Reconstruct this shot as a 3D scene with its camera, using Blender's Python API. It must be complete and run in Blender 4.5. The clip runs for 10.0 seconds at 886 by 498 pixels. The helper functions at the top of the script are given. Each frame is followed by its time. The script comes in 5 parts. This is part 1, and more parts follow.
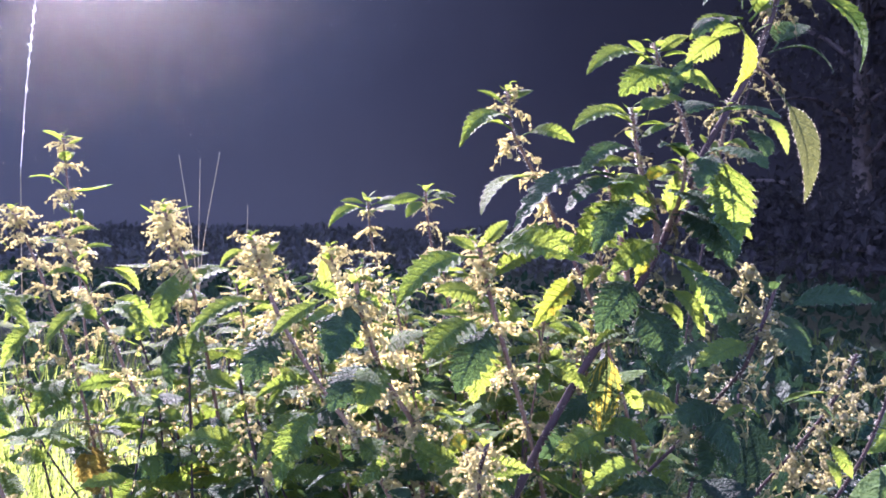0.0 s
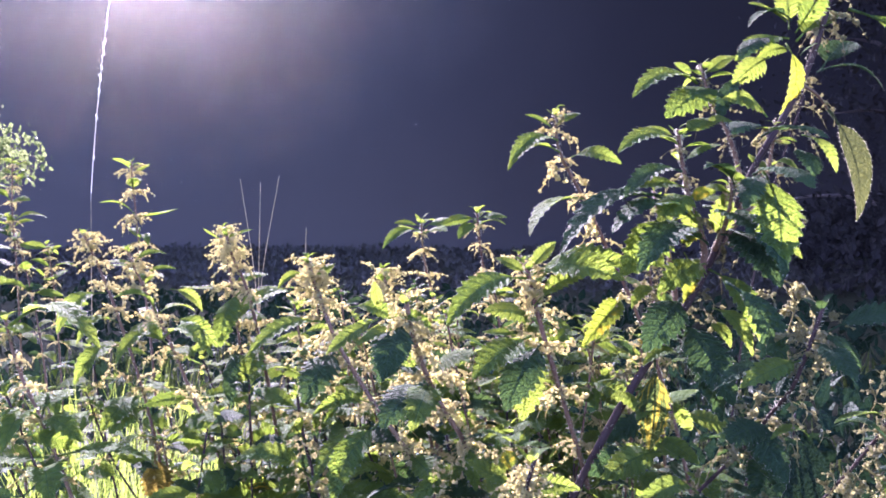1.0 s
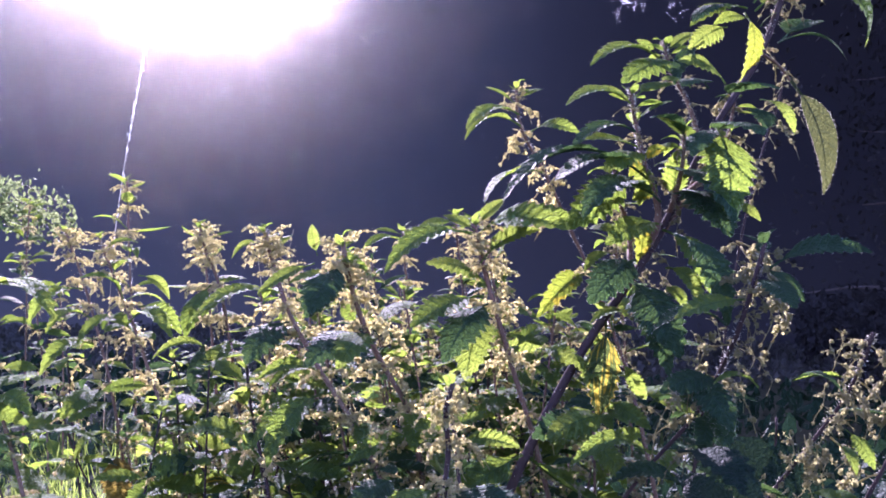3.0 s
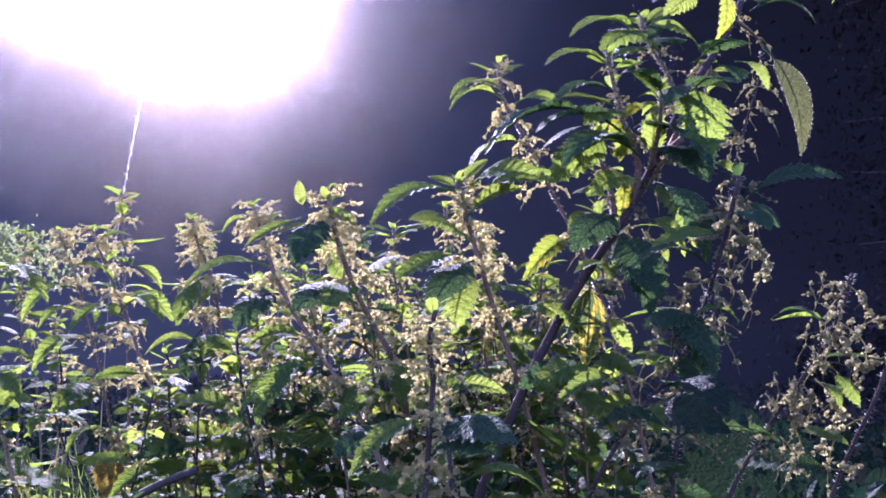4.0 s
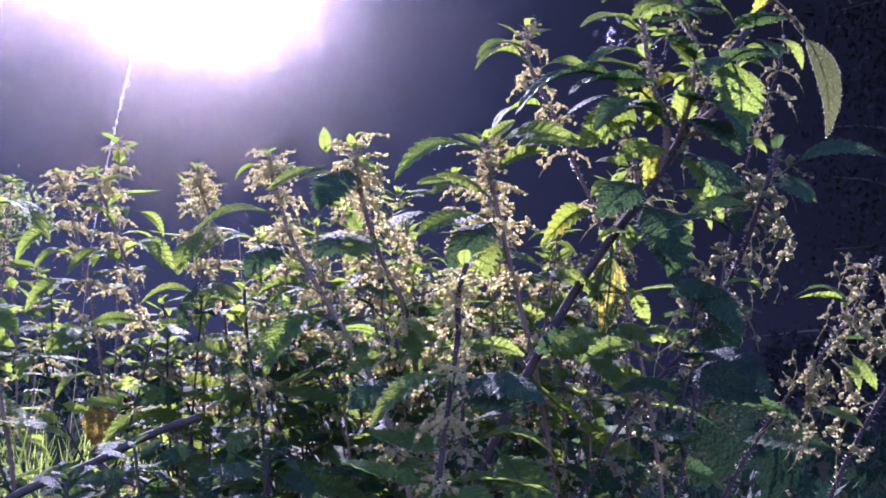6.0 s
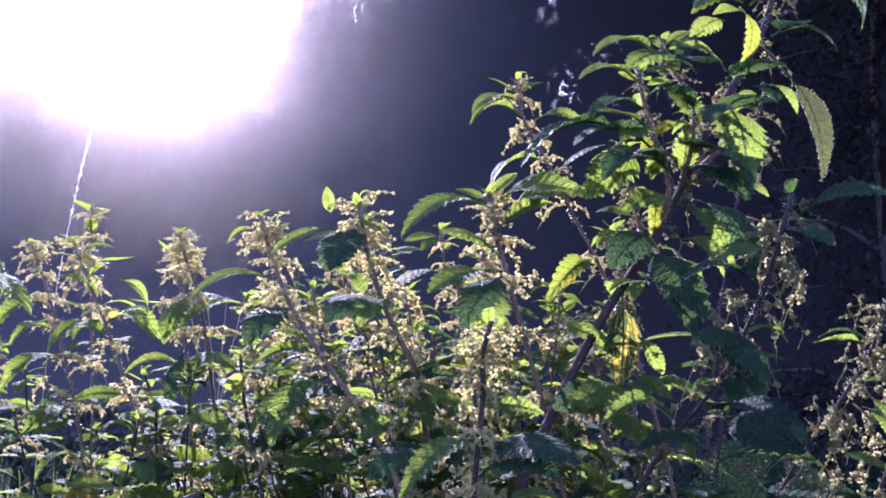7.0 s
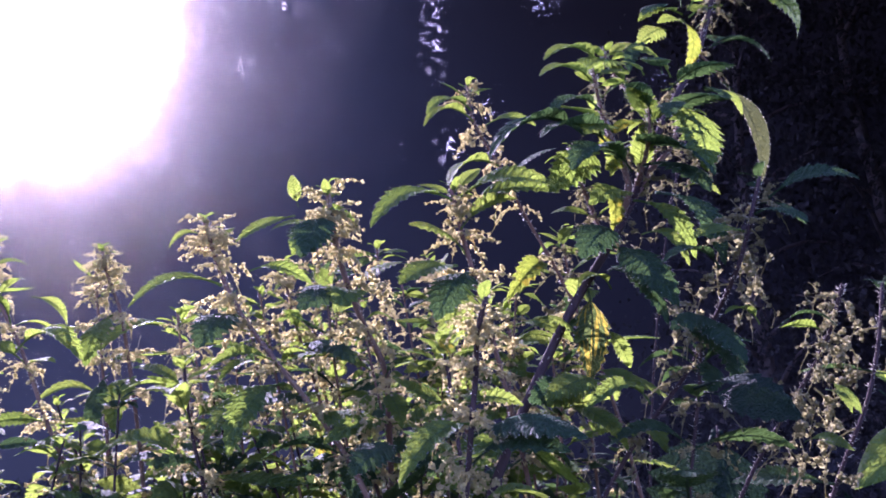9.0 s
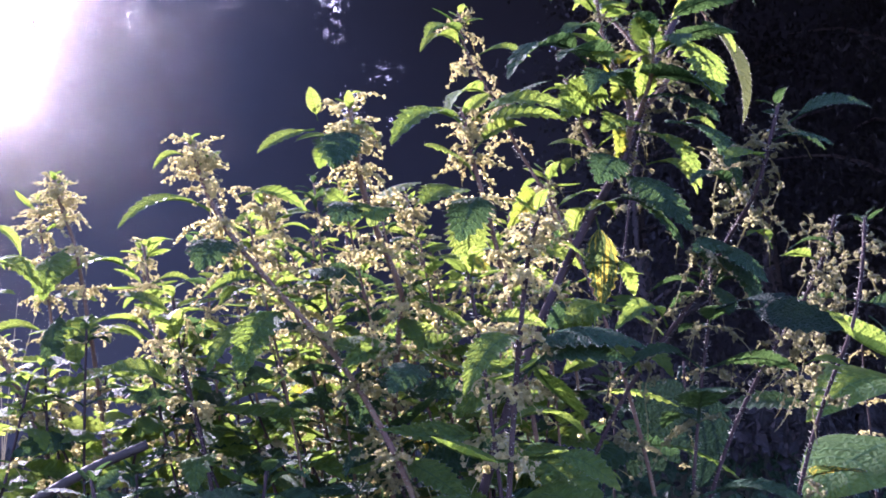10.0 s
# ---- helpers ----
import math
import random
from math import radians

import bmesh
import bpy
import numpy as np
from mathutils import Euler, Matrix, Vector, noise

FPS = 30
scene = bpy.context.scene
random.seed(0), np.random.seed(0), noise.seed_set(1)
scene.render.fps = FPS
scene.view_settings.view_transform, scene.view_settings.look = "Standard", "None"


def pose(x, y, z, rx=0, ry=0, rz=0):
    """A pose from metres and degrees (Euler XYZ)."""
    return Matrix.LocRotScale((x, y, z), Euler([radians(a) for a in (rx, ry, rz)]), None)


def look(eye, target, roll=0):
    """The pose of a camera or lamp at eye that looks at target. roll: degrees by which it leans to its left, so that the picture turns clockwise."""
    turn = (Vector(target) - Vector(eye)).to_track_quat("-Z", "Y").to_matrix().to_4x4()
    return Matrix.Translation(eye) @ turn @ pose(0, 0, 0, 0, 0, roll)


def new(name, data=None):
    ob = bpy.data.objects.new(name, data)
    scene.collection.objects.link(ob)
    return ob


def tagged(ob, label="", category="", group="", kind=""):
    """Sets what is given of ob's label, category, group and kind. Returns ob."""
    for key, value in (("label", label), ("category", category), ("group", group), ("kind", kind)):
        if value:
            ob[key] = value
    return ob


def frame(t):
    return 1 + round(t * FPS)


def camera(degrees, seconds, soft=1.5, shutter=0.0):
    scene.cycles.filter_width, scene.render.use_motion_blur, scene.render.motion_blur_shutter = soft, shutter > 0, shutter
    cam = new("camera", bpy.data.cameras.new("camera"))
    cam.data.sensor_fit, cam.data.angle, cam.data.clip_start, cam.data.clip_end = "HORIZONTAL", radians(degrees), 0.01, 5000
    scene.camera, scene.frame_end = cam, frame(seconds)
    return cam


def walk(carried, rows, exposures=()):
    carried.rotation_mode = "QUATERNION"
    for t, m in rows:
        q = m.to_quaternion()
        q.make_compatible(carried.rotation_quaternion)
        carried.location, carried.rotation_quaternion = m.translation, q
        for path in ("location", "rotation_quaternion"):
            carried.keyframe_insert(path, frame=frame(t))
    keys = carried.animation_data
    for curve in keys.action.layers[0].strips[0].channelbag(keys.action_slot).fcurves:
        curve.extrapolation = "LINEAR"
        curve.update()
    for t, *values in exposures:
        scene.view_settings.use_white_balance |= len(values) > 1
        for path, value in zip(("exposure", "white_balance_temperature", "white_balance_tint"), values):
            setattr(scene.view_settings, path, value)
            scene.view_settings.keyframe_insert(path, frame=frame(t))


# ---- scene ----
cam = camera(56.57, 10.0, soft=1.75)
PATH = [
    (0, (0.0260, 0.0015, 1.3434), (-0.0284, 1.9957, 1.2011), 0.67),
    (0.5, (0.0186, 0.0037, 1.3414), (-0.1093, 1.9966, 1.2325), 0.47),
    (1, (0.0326, -0.0146, 1.3462), (-0.1602, 1.9737, 1.2494), 0.02),
    (1.5, (0.0542, -0.0259, 1.3417), (-0.1561, 1.9616, 1.2677), 0.12),
    (2, (0.0629, -0.0203, 1.3277), (-0.1516, 1.9676, 1.2804), 0.31),
    (2.5, (0.0737, -0.0019, 1.2861), (-0.1575, 1.9846, 1.2680), 1.27),
    (2.7, (0.0840, 0.0056, 1.2735), (-0.1740, 1.9885, 1.3128), 1.55),
    (3.8, (0.1020, 0.0054, 1.1908), (-0.1694, 1.9760, 1.3985), 0.70),
    (4, (0.1051, 0.0030, 1.1842), (-0.1638, 1.9709, 1.4187), 0.24),
    (4.5, (0.1129, -0.0052, 1.1756), (-0.1995, 1.9478, 1.4723), -0.56),
    (5, (0.1085, 0.0000, 1.1663), (-0.1392, 1.9610, 1.4712), -0.73),
    (5.5, (0.0973, 0.0058, 1.1623), (-0.1343, 1.9828, 1.3572), 2.05),
    (5.7, (0.0881, 0.0076, 1.1647), (-0.1383, 1.9860, 1.3510), 3.82),
    (6.8, (0.0472, 0.0203, 1.1735), (-0.1047, 1.9985, 1.4259), 1.78),
    (7, (0.0425, 0.0223, 1.1712), (-0.0877, 1.9917, 1.4948), 1.08),
    (7.5, (0.0493, 0.0352, 1.1746), (0.0284, 1.9920, 1.5874), -0.46),
    (8, (0.0521, 0.0408, 1.1725), (0.0917, 1.9897, 1.6201), -0.74),
    (8.5, (0.0317, 0.0403, 1.1651), (0.0686, 1.9863, 1.6253), -1.34),
    (9, (-0.0101, 0.0455, 1.1338), (0.1285, 1.9883, 1.5879), -1.04),
    (9.5, (-0.0597, 0.0610, 1.1152), (0.2301, 1.9971, 1.5244), -0.74),
    (10, (-0.0862, 0.0743, 1.1103), (0.3066, 2.0001, 1.4809), -1.75),
]
walk(cam, [(t, look(eye, target, roll)) for t, eye, target, roll in PATH],
     exposures=[(0.0, 3.35, 5550, 48), (0.5, 3.35, 5500, 56), (1.2, 3.15, 5500, 48), (2.0, 3.2, 5480, 58), (2.5, 2.95, 5400, 54), (4.0, 2.6, 5020, 56), (4.7, 2.5, 5000, 42), (5.0, 2.5, 5020, 38),
                (5.5, 2.55, 4980, 58), (7.0, 2.6, 5060, 52), (8.0, 2.45, 5020, 36), (8.5, 2.45, 5020, 40), (9.0, 2.5, 5130, 64), (9.5, 2.6, 5250, 50), (10.0, 3.0, 5250, 50)])

# ---- sun and sky ----
SUN_LEFT, SUN_HIGH = 25.0, 26.0
SUNWARD = Vector((-math.sin(radians(SUN_LEFT)) * math.cos(radians(SUN_HIGH)), math.cos(radians(SUN_LEFT)) * math.cos(radians(SUN_HIGH)), math.sin(radians(SUN_HIGH))))
world = bpy.data.worlds.new("daylight")
scene.world = world
world.use_nodes = True
sky = world.node_tree.nodes.new("ShaderNodeTexSky")
sky.sky_type, sky.sun_disc = "NISHITA", False
sky.sun_elevation, sky.sun_rotation = radians(SUN_HIGH), radians(360 - SUN_LEFT)
sky.dust_density = 2.5
world.node_tree.links.new(sky.outputs[0], world.node_tree.nodes["Background"].inputs[0])
world.node_tree.nodes["Background"].inputs[1].default_value = 0.125
sun = new("sun", bpy.data.lights.new("sun", "SUN"))
sun.data.energy, sun.data.angle, sun.data.color = 4.2, radians(0.53), (1.0, 0.93, 0.80)
sun.matrix_basis = look(SUNWARD * 30, (0, 0, 0))

# ---- materials ----
def material(name):
    m = bpy.data.materials.new(name)
    m.use_nodes = True
    return m, m.node_tree.nodes, m.node_tree.links, m.node_tree.nodes["Principled BSDF"], m.node_tree.nodes["Material Output"]


def math_node(ns, ls, op, a, b=None):
    n = ns.new("ShaderNodeMath")
    n.operation = op
    for i, v in enumerate((a, b)):
        if v is None:
            continue
        if isinstance(v, (int, float)):
            n.inputs[i].default_value = v
        else:
            ls.new(v, n.inputs[i])
    return n.outputs[0]


def mixed(ns, ls, fac, a, b, kind="MIX"):
    n = ns.new("ShaderNodeMix")
    n.data_type, n.blend_type = "RGBA", kind
    for sock, v in ((n.inputs[0], fac), (n.inputs[6], a), (n.inputs[7], b)):
        if isinstance(v, (int, float)):
            sock.default_value = v
        elif isinstance(v, tuple):
            sock.default_value = (*v, 1)
        else:
            ls.new(v, sock)
    return n.outputs[2]


def noise_fac(ns, ls, scale, detail=3.0, coords="Object", lo=0.35, hi=0.65):
    tc, n, r = ns.new("ShaderNodeTexCoord"), ns.new("ShaderNodeTexNoise"), ns.new("ShaderNodeMapRange")
    n.inputs["Scale"].default_value, n.inputs["Detail"].default_value = scale, detail
    ls.new(tc.outputs[coords], n.inputs["Vector"])
    ls.new(n.outputs["Fac"], r.inputs[0])
    r.inputs[1].default_value, r.inputs[2].default_value = lo, hi
    return r.outputs[0]


def bumped(ns, ls, fac, strength, distance):
    b = ns.new("ShaderNodeBump")
    b.inputs["Strength"].default_value, b.inputs["Distance"].default_value = strength, distance
    ls.new(fac, b.inputs["Height"])
    return b.outputs[0]


def leaf_material(name, face, face_alt, glow, glow_alt, through_fac, patch=None, veins=True, rough=0.6, streaks=False, gloss=0.07):
    """A thin leaf: a waxy, finely hairy face, and light that comes through the blade."""
    m, ns, ls, p, out = material(name)
    info = ns.new("ShaderNodeObjectInfo")
    mottle = noise_fac(ns, ls, 5.0)
    fine = noise_fac(ns, ls, 42.0, 4.0)
    col = mixed(ns, ls, info.outputs["Random"], face, face_alt)
    col = mixed(ns, ls, math_node(ns, ls, "MULTIPLY", mottle, 0.35), col, tuple(c * 0.6 for c in face))
    tra = mixed(ns, ls, info.outputs["Random"], glow, glow_alt)
    tra = mixed(ns, ls, math_node(ns, ls, "MULTIPLY", mottle, 0.4), tra, tuple(c * 0.6 for c in glow))
    if patch:
        spot = noise_fac(ns, ls, 4.5, 2.0, lo=0.55, hi=0.66)
        if streaks:
            uv2, wide, bands = ns.new("ShaderNodeUVMap"), ns.new("ShaderNodeMapping"), ns.new("ShaderNodeTexNoise")
            wide.inputs["Scale"].default_value = (0.9, 4.6, 1.0)
            bands.inputs["Scale"].default_value, bands.inputs["Detail"].default_value = 2.0, 2.0
            ls.new(uv2.outputs[0], wide.inputs[0])
            ls.new(wide.outputs[0], bands.inputs["Vector"])
            ramp = ns.new("ShaderNodeMapRange")
            ramp.inputs[1].default_value, ramp.inputs[2].default_value = 0.50, 0.58
            ls.new(bands.outputs["Fac"], ramp.inputs[0])
            spot = ramp.outputs[0]
        col = mixed(ns, ls, spot, col, patch)
        tra = mixed(ns, ls, spot, tra, patch)
    height = fine
    if veins:
        uv, sep = ns.new("ShaderNodeUVMap"), ns.new("ShaderNodeSeparateXYZ")
        ls.new(uv.outputs[0], sep.inputs[0])
        side = math_node(ns, ls, "ABSOLUTE", math_node(ns, ls, "SUBTRACT", sep.outputs[1], 0.5))
        run = math_node(ns, ls, "FRACT", math_node(ns, ls, "SUBTRACT", math_node(ns, ls, "MULTIPLY", sep.outputs[0], 9.0), math_node(ns, ls, "MULTIPLY", side, 2.2)))
        off = math_node(ns, ls, "ABSOLUTE", math_node(ns, ls, "SUBTRACT", run, 0.5))
        soft = ns.new("ShaderNodeMapRange")
        soft.interpolation_type = "SMOOTHSTEP"
        ls.new(off, soft.inputs[0])
        for k, v in enumerate((0.03, 0.20, 1.0, 0.0)):
            soft.inputs[k + 1].default_value = v
        lateral = soft.outputs[0]
        rib = math_node(ns, ls, "LESS_THAN", side, 0.022)
        vein = math_node(ns, ls, "MAXIMUM", math_node(ns, ls, "MULTIPLY", lateral, 0.55), rib)
        col = mixed(ns, ls, math_node(ns, ls, "MULTIPLY", vein, 0.3), col, tuple(min(1, c * 1.9 + 0.03) for c in face))
        tra = mixed(ns, ls, math_node(ns, ls, "MULTIPLY", vein, 0.75), tra, tuple(c * 0.5 for c in glow))
        height = math_node(ns, ls, "SUBTRACT", fine, math_node(ns, ls, "MULTIPLY", vein, 1.3))
    ls.new(col, p.inputs["Base Color"])
    p.inputs["Roughness"].default_value = rough
    p.inputs["Specular IOR Level"].default_value = gloss
    p.inputs["Sheen Weight"].default_value, p.inputs["Sheen Roughness"].default_value = 0.02, 0.4
    normal = bumped(ns, ls, height, 0.75, 0.014)
    ls.new(normal, p.inputs["Normal"])
    t, mix = ns.new("ShaderNodeBsdfTranslucent"), ns.new("ShaderNodeMixShader")
    ls.new(tra, t.inputs[0])
    ls.new(normal, t.inputs[1])
    mix.inputs[0].default_value = through_fac
    ls.new(p.outputs[0], mix.inputs[1])
    ls.new(t.outputs[0], mix.inputs[2])
    ls.new(mix.outputs[0], out.inputs[0])
    return m


def soft_material(name, a, b, scale, through_fac=0.0, glow=(0.5, 0.5, 0.5), rough=0.8, sheen=0.0, bump=0.3, distance=0.002):
    m, ns, ls, p, out = material(name)
    col = mixed(ns, ls, noise_fac(ns, ls, scale), a, b)
    col = mixed(ns, ls, math_node(ns, ls, "MULTIPLY", noise_fac(ns, ls, scale * 7), 0.4), col, tuple(c * 0.55 for c in a))
    ls.new(col, p.inputs["Base Color"])
    p.inputs["Roughness"].default_value = rough
    p.inputs["Sheen Weight"].default_value = sheen
    p.inputs["Specular IOR Level"].default_value = 0.25
    ls.new(bumped(ns, ls, noise_fac(ns, ls, scale * 5, 5.0, lo=0.2, hi=0.8), bump, distance), p.inputs["Normal"])
    if through_fac:
        t, mix = ns.new("ShaderNodeBsdfTranslucent"), ns.new("ShaderNodeMixShader")
        t.inputs[0].default_value = (*glow, 1)
        mix.inputs[0].default_value = through_fac
        ls.new(p.outputs[0], mix.inputs[1])
        ls.new(t.outputs[0], mix.inputs[2])
        ls.new(mix.outputs[0], out.inputs[0])
    return m


GREEN = leaf_material("nettle_leaf", (0.075, 0.15, 0.05), (0.10, 0.18, 0.055), (0.26, 0.38, 0.040), (0.37, 0.47, 0.06), 0.53, gloss=0.05, rough=0.6)
# shaded copy of the leaf: shade is put into its colour and glow
SHADED = leaf_material("nettle_leaf_shaded", (0.028, 0.066, 0.036), (0.044, 0.088, 0.040), (0.085, 0.165, 0.040), (0.13, 0.23, 0.05), 0.32, gloss=0.05, rough=0.6)
LEMON = leaf_material("nettle_leaf_yellow", (0.12, 0.18, 0.04), (0.15, 0.19, 0.04), (0.29, 0.38, 0.03), (0.36, 0.41, 0.03), 0.5, patch=(0.50, 0.42, 0.03))
YELLOW = leaf_material("nettle_leaf_yellowing", (0.06, 0.10, 0.035), (0.08, 0.12, 0.04), (0.13, 0.19, 0.04), (0.18, 0.24, 0.05), 0.45, patch=(0.58, 0.44, 0.04), streaks=True)
OLIVE = leaf_material("nettle_leaf_olive", (0.06, 0.085, 0.035), (0.07, 0.09, 0.035), (0.085, 0.10, 0.03), (0.10, 0.11, 0.032), 0.42)
BROWN = leaf_material("nettle_leaf_withered", (0.20, 0.15, 0.03), (0.26, 0.17, 0.04), (0.26, 0.19, 0.035), (0.32, 0.22, 0.04), 0.4, patch=(0.36, 0.26, 0.04))
FLOWER = soft_material("nettle_flower", (0.46, 0.41, 0.20), (0.54, 0.49, 0.27), 9.0, 0.66, (0.58, 0.52, 0.21), 0.85, 0.5, 0.5, 0.03)
# the seed strings' own greenish tan, darkened to include their shade
GREENFLOWER = soft_material("nettle_seed_flower", (0.21, 0.19, 0.075), (0.25, 0.23, 0.10), 9.0, 0.58, (0.30, 0.28, 0.12), 0.85, 0.4, 0.5, 0.03)
STEM = soft_material("nettle_stem", (0.16, 0.088, 0.068), (0.19, 0.125, 0.075), 14.0, 0, rough=0.85, sheen=0.03)
# purple-brown copy of the stem with shade put into its colour
DARKSTEM = soft_material("nettle_stem_shaded", (0.040, 0.023, 0.026), (0.060, 0.038, 0.034), 14.0, 0, rough=0.85, sheen=0.01)
HAIR = soft_material("stinging_hair", (0.55, 0.54, 0.45), (0.5, 0.5, 0.4), 20.0, 0.5, (0.6, 0.58, 0.48), 0.4)
TWIG = soft_material("twig_bark", (0.038, 0.028, 0.024), (0.06, 0.045, 0.036), 18.0, rough=0.8, bump=0.6)
STRAW = soft_material("dry_stalk", (0.42, 0.36, 0.24), (0.5, 0.44, 0.3), 20.0, 0.3, (0.6, 0.5, 0.3))
GRASS = leaf_material("tall_grass", (0.12, 0.19, 0.05), (0.15, 0.21, 0.055), (0.31, 0.43, 0.07), (0.39, 0.48, 0.09), 0.5, veins=False)
# undergrowth and low leaves: shade is put into this near-black green
UNDER = leaf_material("shade_dark_leaf", (0.014, 0.032, 0.020), (0.02, 0.042, 0.022), (0.013, 0.03, 0.012), (0.02, 0.036, 0.014), 0.25, veins=False)
# right-side foliage: the wood's shade is put into this dark colour
DARKWOOD = leaf_material("shaded_wood_foliage", (0.075, 0.068, 0.078), (0.08, 0.074, 0.08), (0.03, 0.03, 0.02), (0.03, 0.03, 0.02), 0.2, veins=False, rough=0.9)
WOOD = leaf_material("wood_foliage", (0.10, 0.094, 0.094), (0.11, 0.10, 0.10), (0.06, 0.07, 0.04), (0.06, 0.07, 0.04), 0.3, veins=False, rough=0.8)
MEADOW = leaf_material("meadow_grass", (0.05, 0.085, 0.03), (0.075, 0.105, 0.035), (0.12, 0.17, 0.04), (0.16, 0.2, 0.05), 0.4, veins=False)
SAPLING = leaf_material("sapling_leaf", (0.10, 0.17, 0.05), (0.13, 0.2, 0.05), (0.24, 0.29, 0.12), (0.28, 0.33, 0.14), 0.4, veins=False)
BARK = soft_material("tree_bark", (0.14, 0.115, 0.12), (0.16, 0.13, 0.13), 2.0, rough=0.9, bump=0.8, distance=0.05)
SOIL = soft_material("woodland_soil", (0.020, 0.027, 0.011), (0.034, 0.038, 0.017), 2.2, rough=0.95, bump=0.5, distance=0.02)
# shrub leaves with deep shade put into the colour itself
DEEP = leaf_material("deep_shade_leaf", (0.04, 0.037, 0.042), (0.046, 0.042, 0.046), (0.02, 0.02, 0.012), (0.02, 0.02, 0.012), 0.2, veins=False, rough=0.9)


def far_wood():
    """The far wood's foliage: glare put in as the paler left, shade as the darker right, with soft drifts of noise
    between.
    """
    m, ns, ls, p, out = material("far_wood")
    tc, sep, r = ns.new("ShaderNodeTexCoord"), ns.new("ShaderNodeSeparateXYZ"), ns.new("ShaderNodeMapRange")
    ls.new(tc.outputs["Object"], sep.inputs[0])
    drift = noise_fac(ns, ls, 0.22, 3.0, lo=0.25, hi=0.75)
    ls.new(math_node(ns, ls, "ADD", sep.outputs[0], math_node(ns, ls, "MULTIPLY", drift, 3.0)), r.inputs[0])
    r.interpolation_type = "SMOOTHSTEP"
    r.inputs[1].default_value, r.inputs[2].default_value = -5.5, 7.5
    # left glare and right shade are mixed into the base colour here
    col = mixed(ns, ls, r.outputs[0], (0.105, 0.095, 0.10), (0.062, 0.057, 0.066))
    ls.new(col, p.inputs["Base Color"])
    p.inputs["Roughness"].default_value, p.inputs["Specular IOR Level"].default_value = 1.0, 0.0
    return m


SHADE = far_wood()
SILK = soft_material("spider_silk", (0.8, 0.8, 0.8), (0.85, 0.85, 0.85), 30.0, 0.5, (0.9, 0.9, 0.9), 0.2, 0.8)


# ---- helpers for building ----
def mesh_of(name, verts, faces, mats, face_mats=None, uvs=None, smooth=True):
    me = bpy.data.meshes.new(name)
    me.from_pydata(verts, [], faces)
    for m in mats:
        me.materials.append(m)
    if face_mats:
        me.polygons.foreach_set("material_index", face_mats)
    if uvs:
        layer = me.uv_layers.new(name="UVMap")
        loops = np.empty(len(me.loops), dtype=np.int32)
        me.loops.foreach_get("vertex_index", loops)
        layer.data.foreach_set("uv", np.array(uvs, dtype=np.float32)[loops].ravel())
    me.polygons.foreach_set("use_smooth", [smooth] * len(me.polygons))
    me.update()
    return me


def part(name, mesh, parent, m=None, label=""):
    """A mesh as a part of a thing; m is its pose in the world."""
    ob = new(name, mesh)
    ob.parent = parent
    if m is not None:
        ob.matrix_basis = Matrix.Translation(-parent.location) @ m
    if label:
        tagged(ob, label)
    return ob


def spine(points, step=0.012):
    """Points of a smooth line through the given ones, evenly spaced."""
    pts = [Vector(p) for p in points]
    gaps = [max(1e-5, (b - a).length) for a, b in zip(pts, pts[1:])]
    slopes = [(b - a) / g for a, b, g in zip(pts, pts[1:], gaps)]
    ways = [slopes[0], *((s0 * g1 + s1 * g0) / (g0 + g1) for s0, s1, g0, g1 in zip(slopes, slopes[1:], gaps, gaps[1:])), slopes[-1]]
    fine = []
    for i, g in enumerate(gaps):
        n = max(3, int(g / step))
        for k in range(n):
            t = k / n
            fine.append(pts[i] * (2 * t ** 3 - 3 * t * t + 1) + ways[i] * g * (t ** 3 - 2 * t * t + t) + pts[i + 1] * (3 * t * t - 2 * t ** 3) + ways[i + 1] * g * (t ** 3 - t * t))
    fine.append(pts[-1])
    return fine


def tube(line, radius, sides=7, ridge=0.12, verts=None, faces=None):
    """Adds a tapering tube along a line; radius(f) for f from 0 to 1."""
    verts, faces = ([], []) if verts is None else (verts, faces)
    first = len(verts)
    x = Vector((1, 0.3, 0.2)).normalized()
    for i, p in enumerate(line):
        d = (line[min(i + 1, len(line) - 1)] - line[max(i - 1, 0)]).normalized()
        x = (x - d * x.dot(d)).normalized()
        y = d.cross(x)
        r = radius(i / (len(line) - 1))
        for k in range(sides):
            a = 2 * math.pi * k / sides
            q = r * (1 + ridge * math.cos(4 * a))
            verts.append(p + x * (q * math.cos(a)) + y * (q * math.sin(a)))
        if i:
            o = first + (i - 1) * sides
            for k in range(sides):
                faces.append((o + k, o + (k + 1) % sides, o + sides + (k + 1) % sides, o + sides + k))
    faces.append(tuple(range(first + sides - 1, first - 1, -1)))
    faces.append(tuple(range(len(verts) - sides, len(verts))))
    return verts, faces


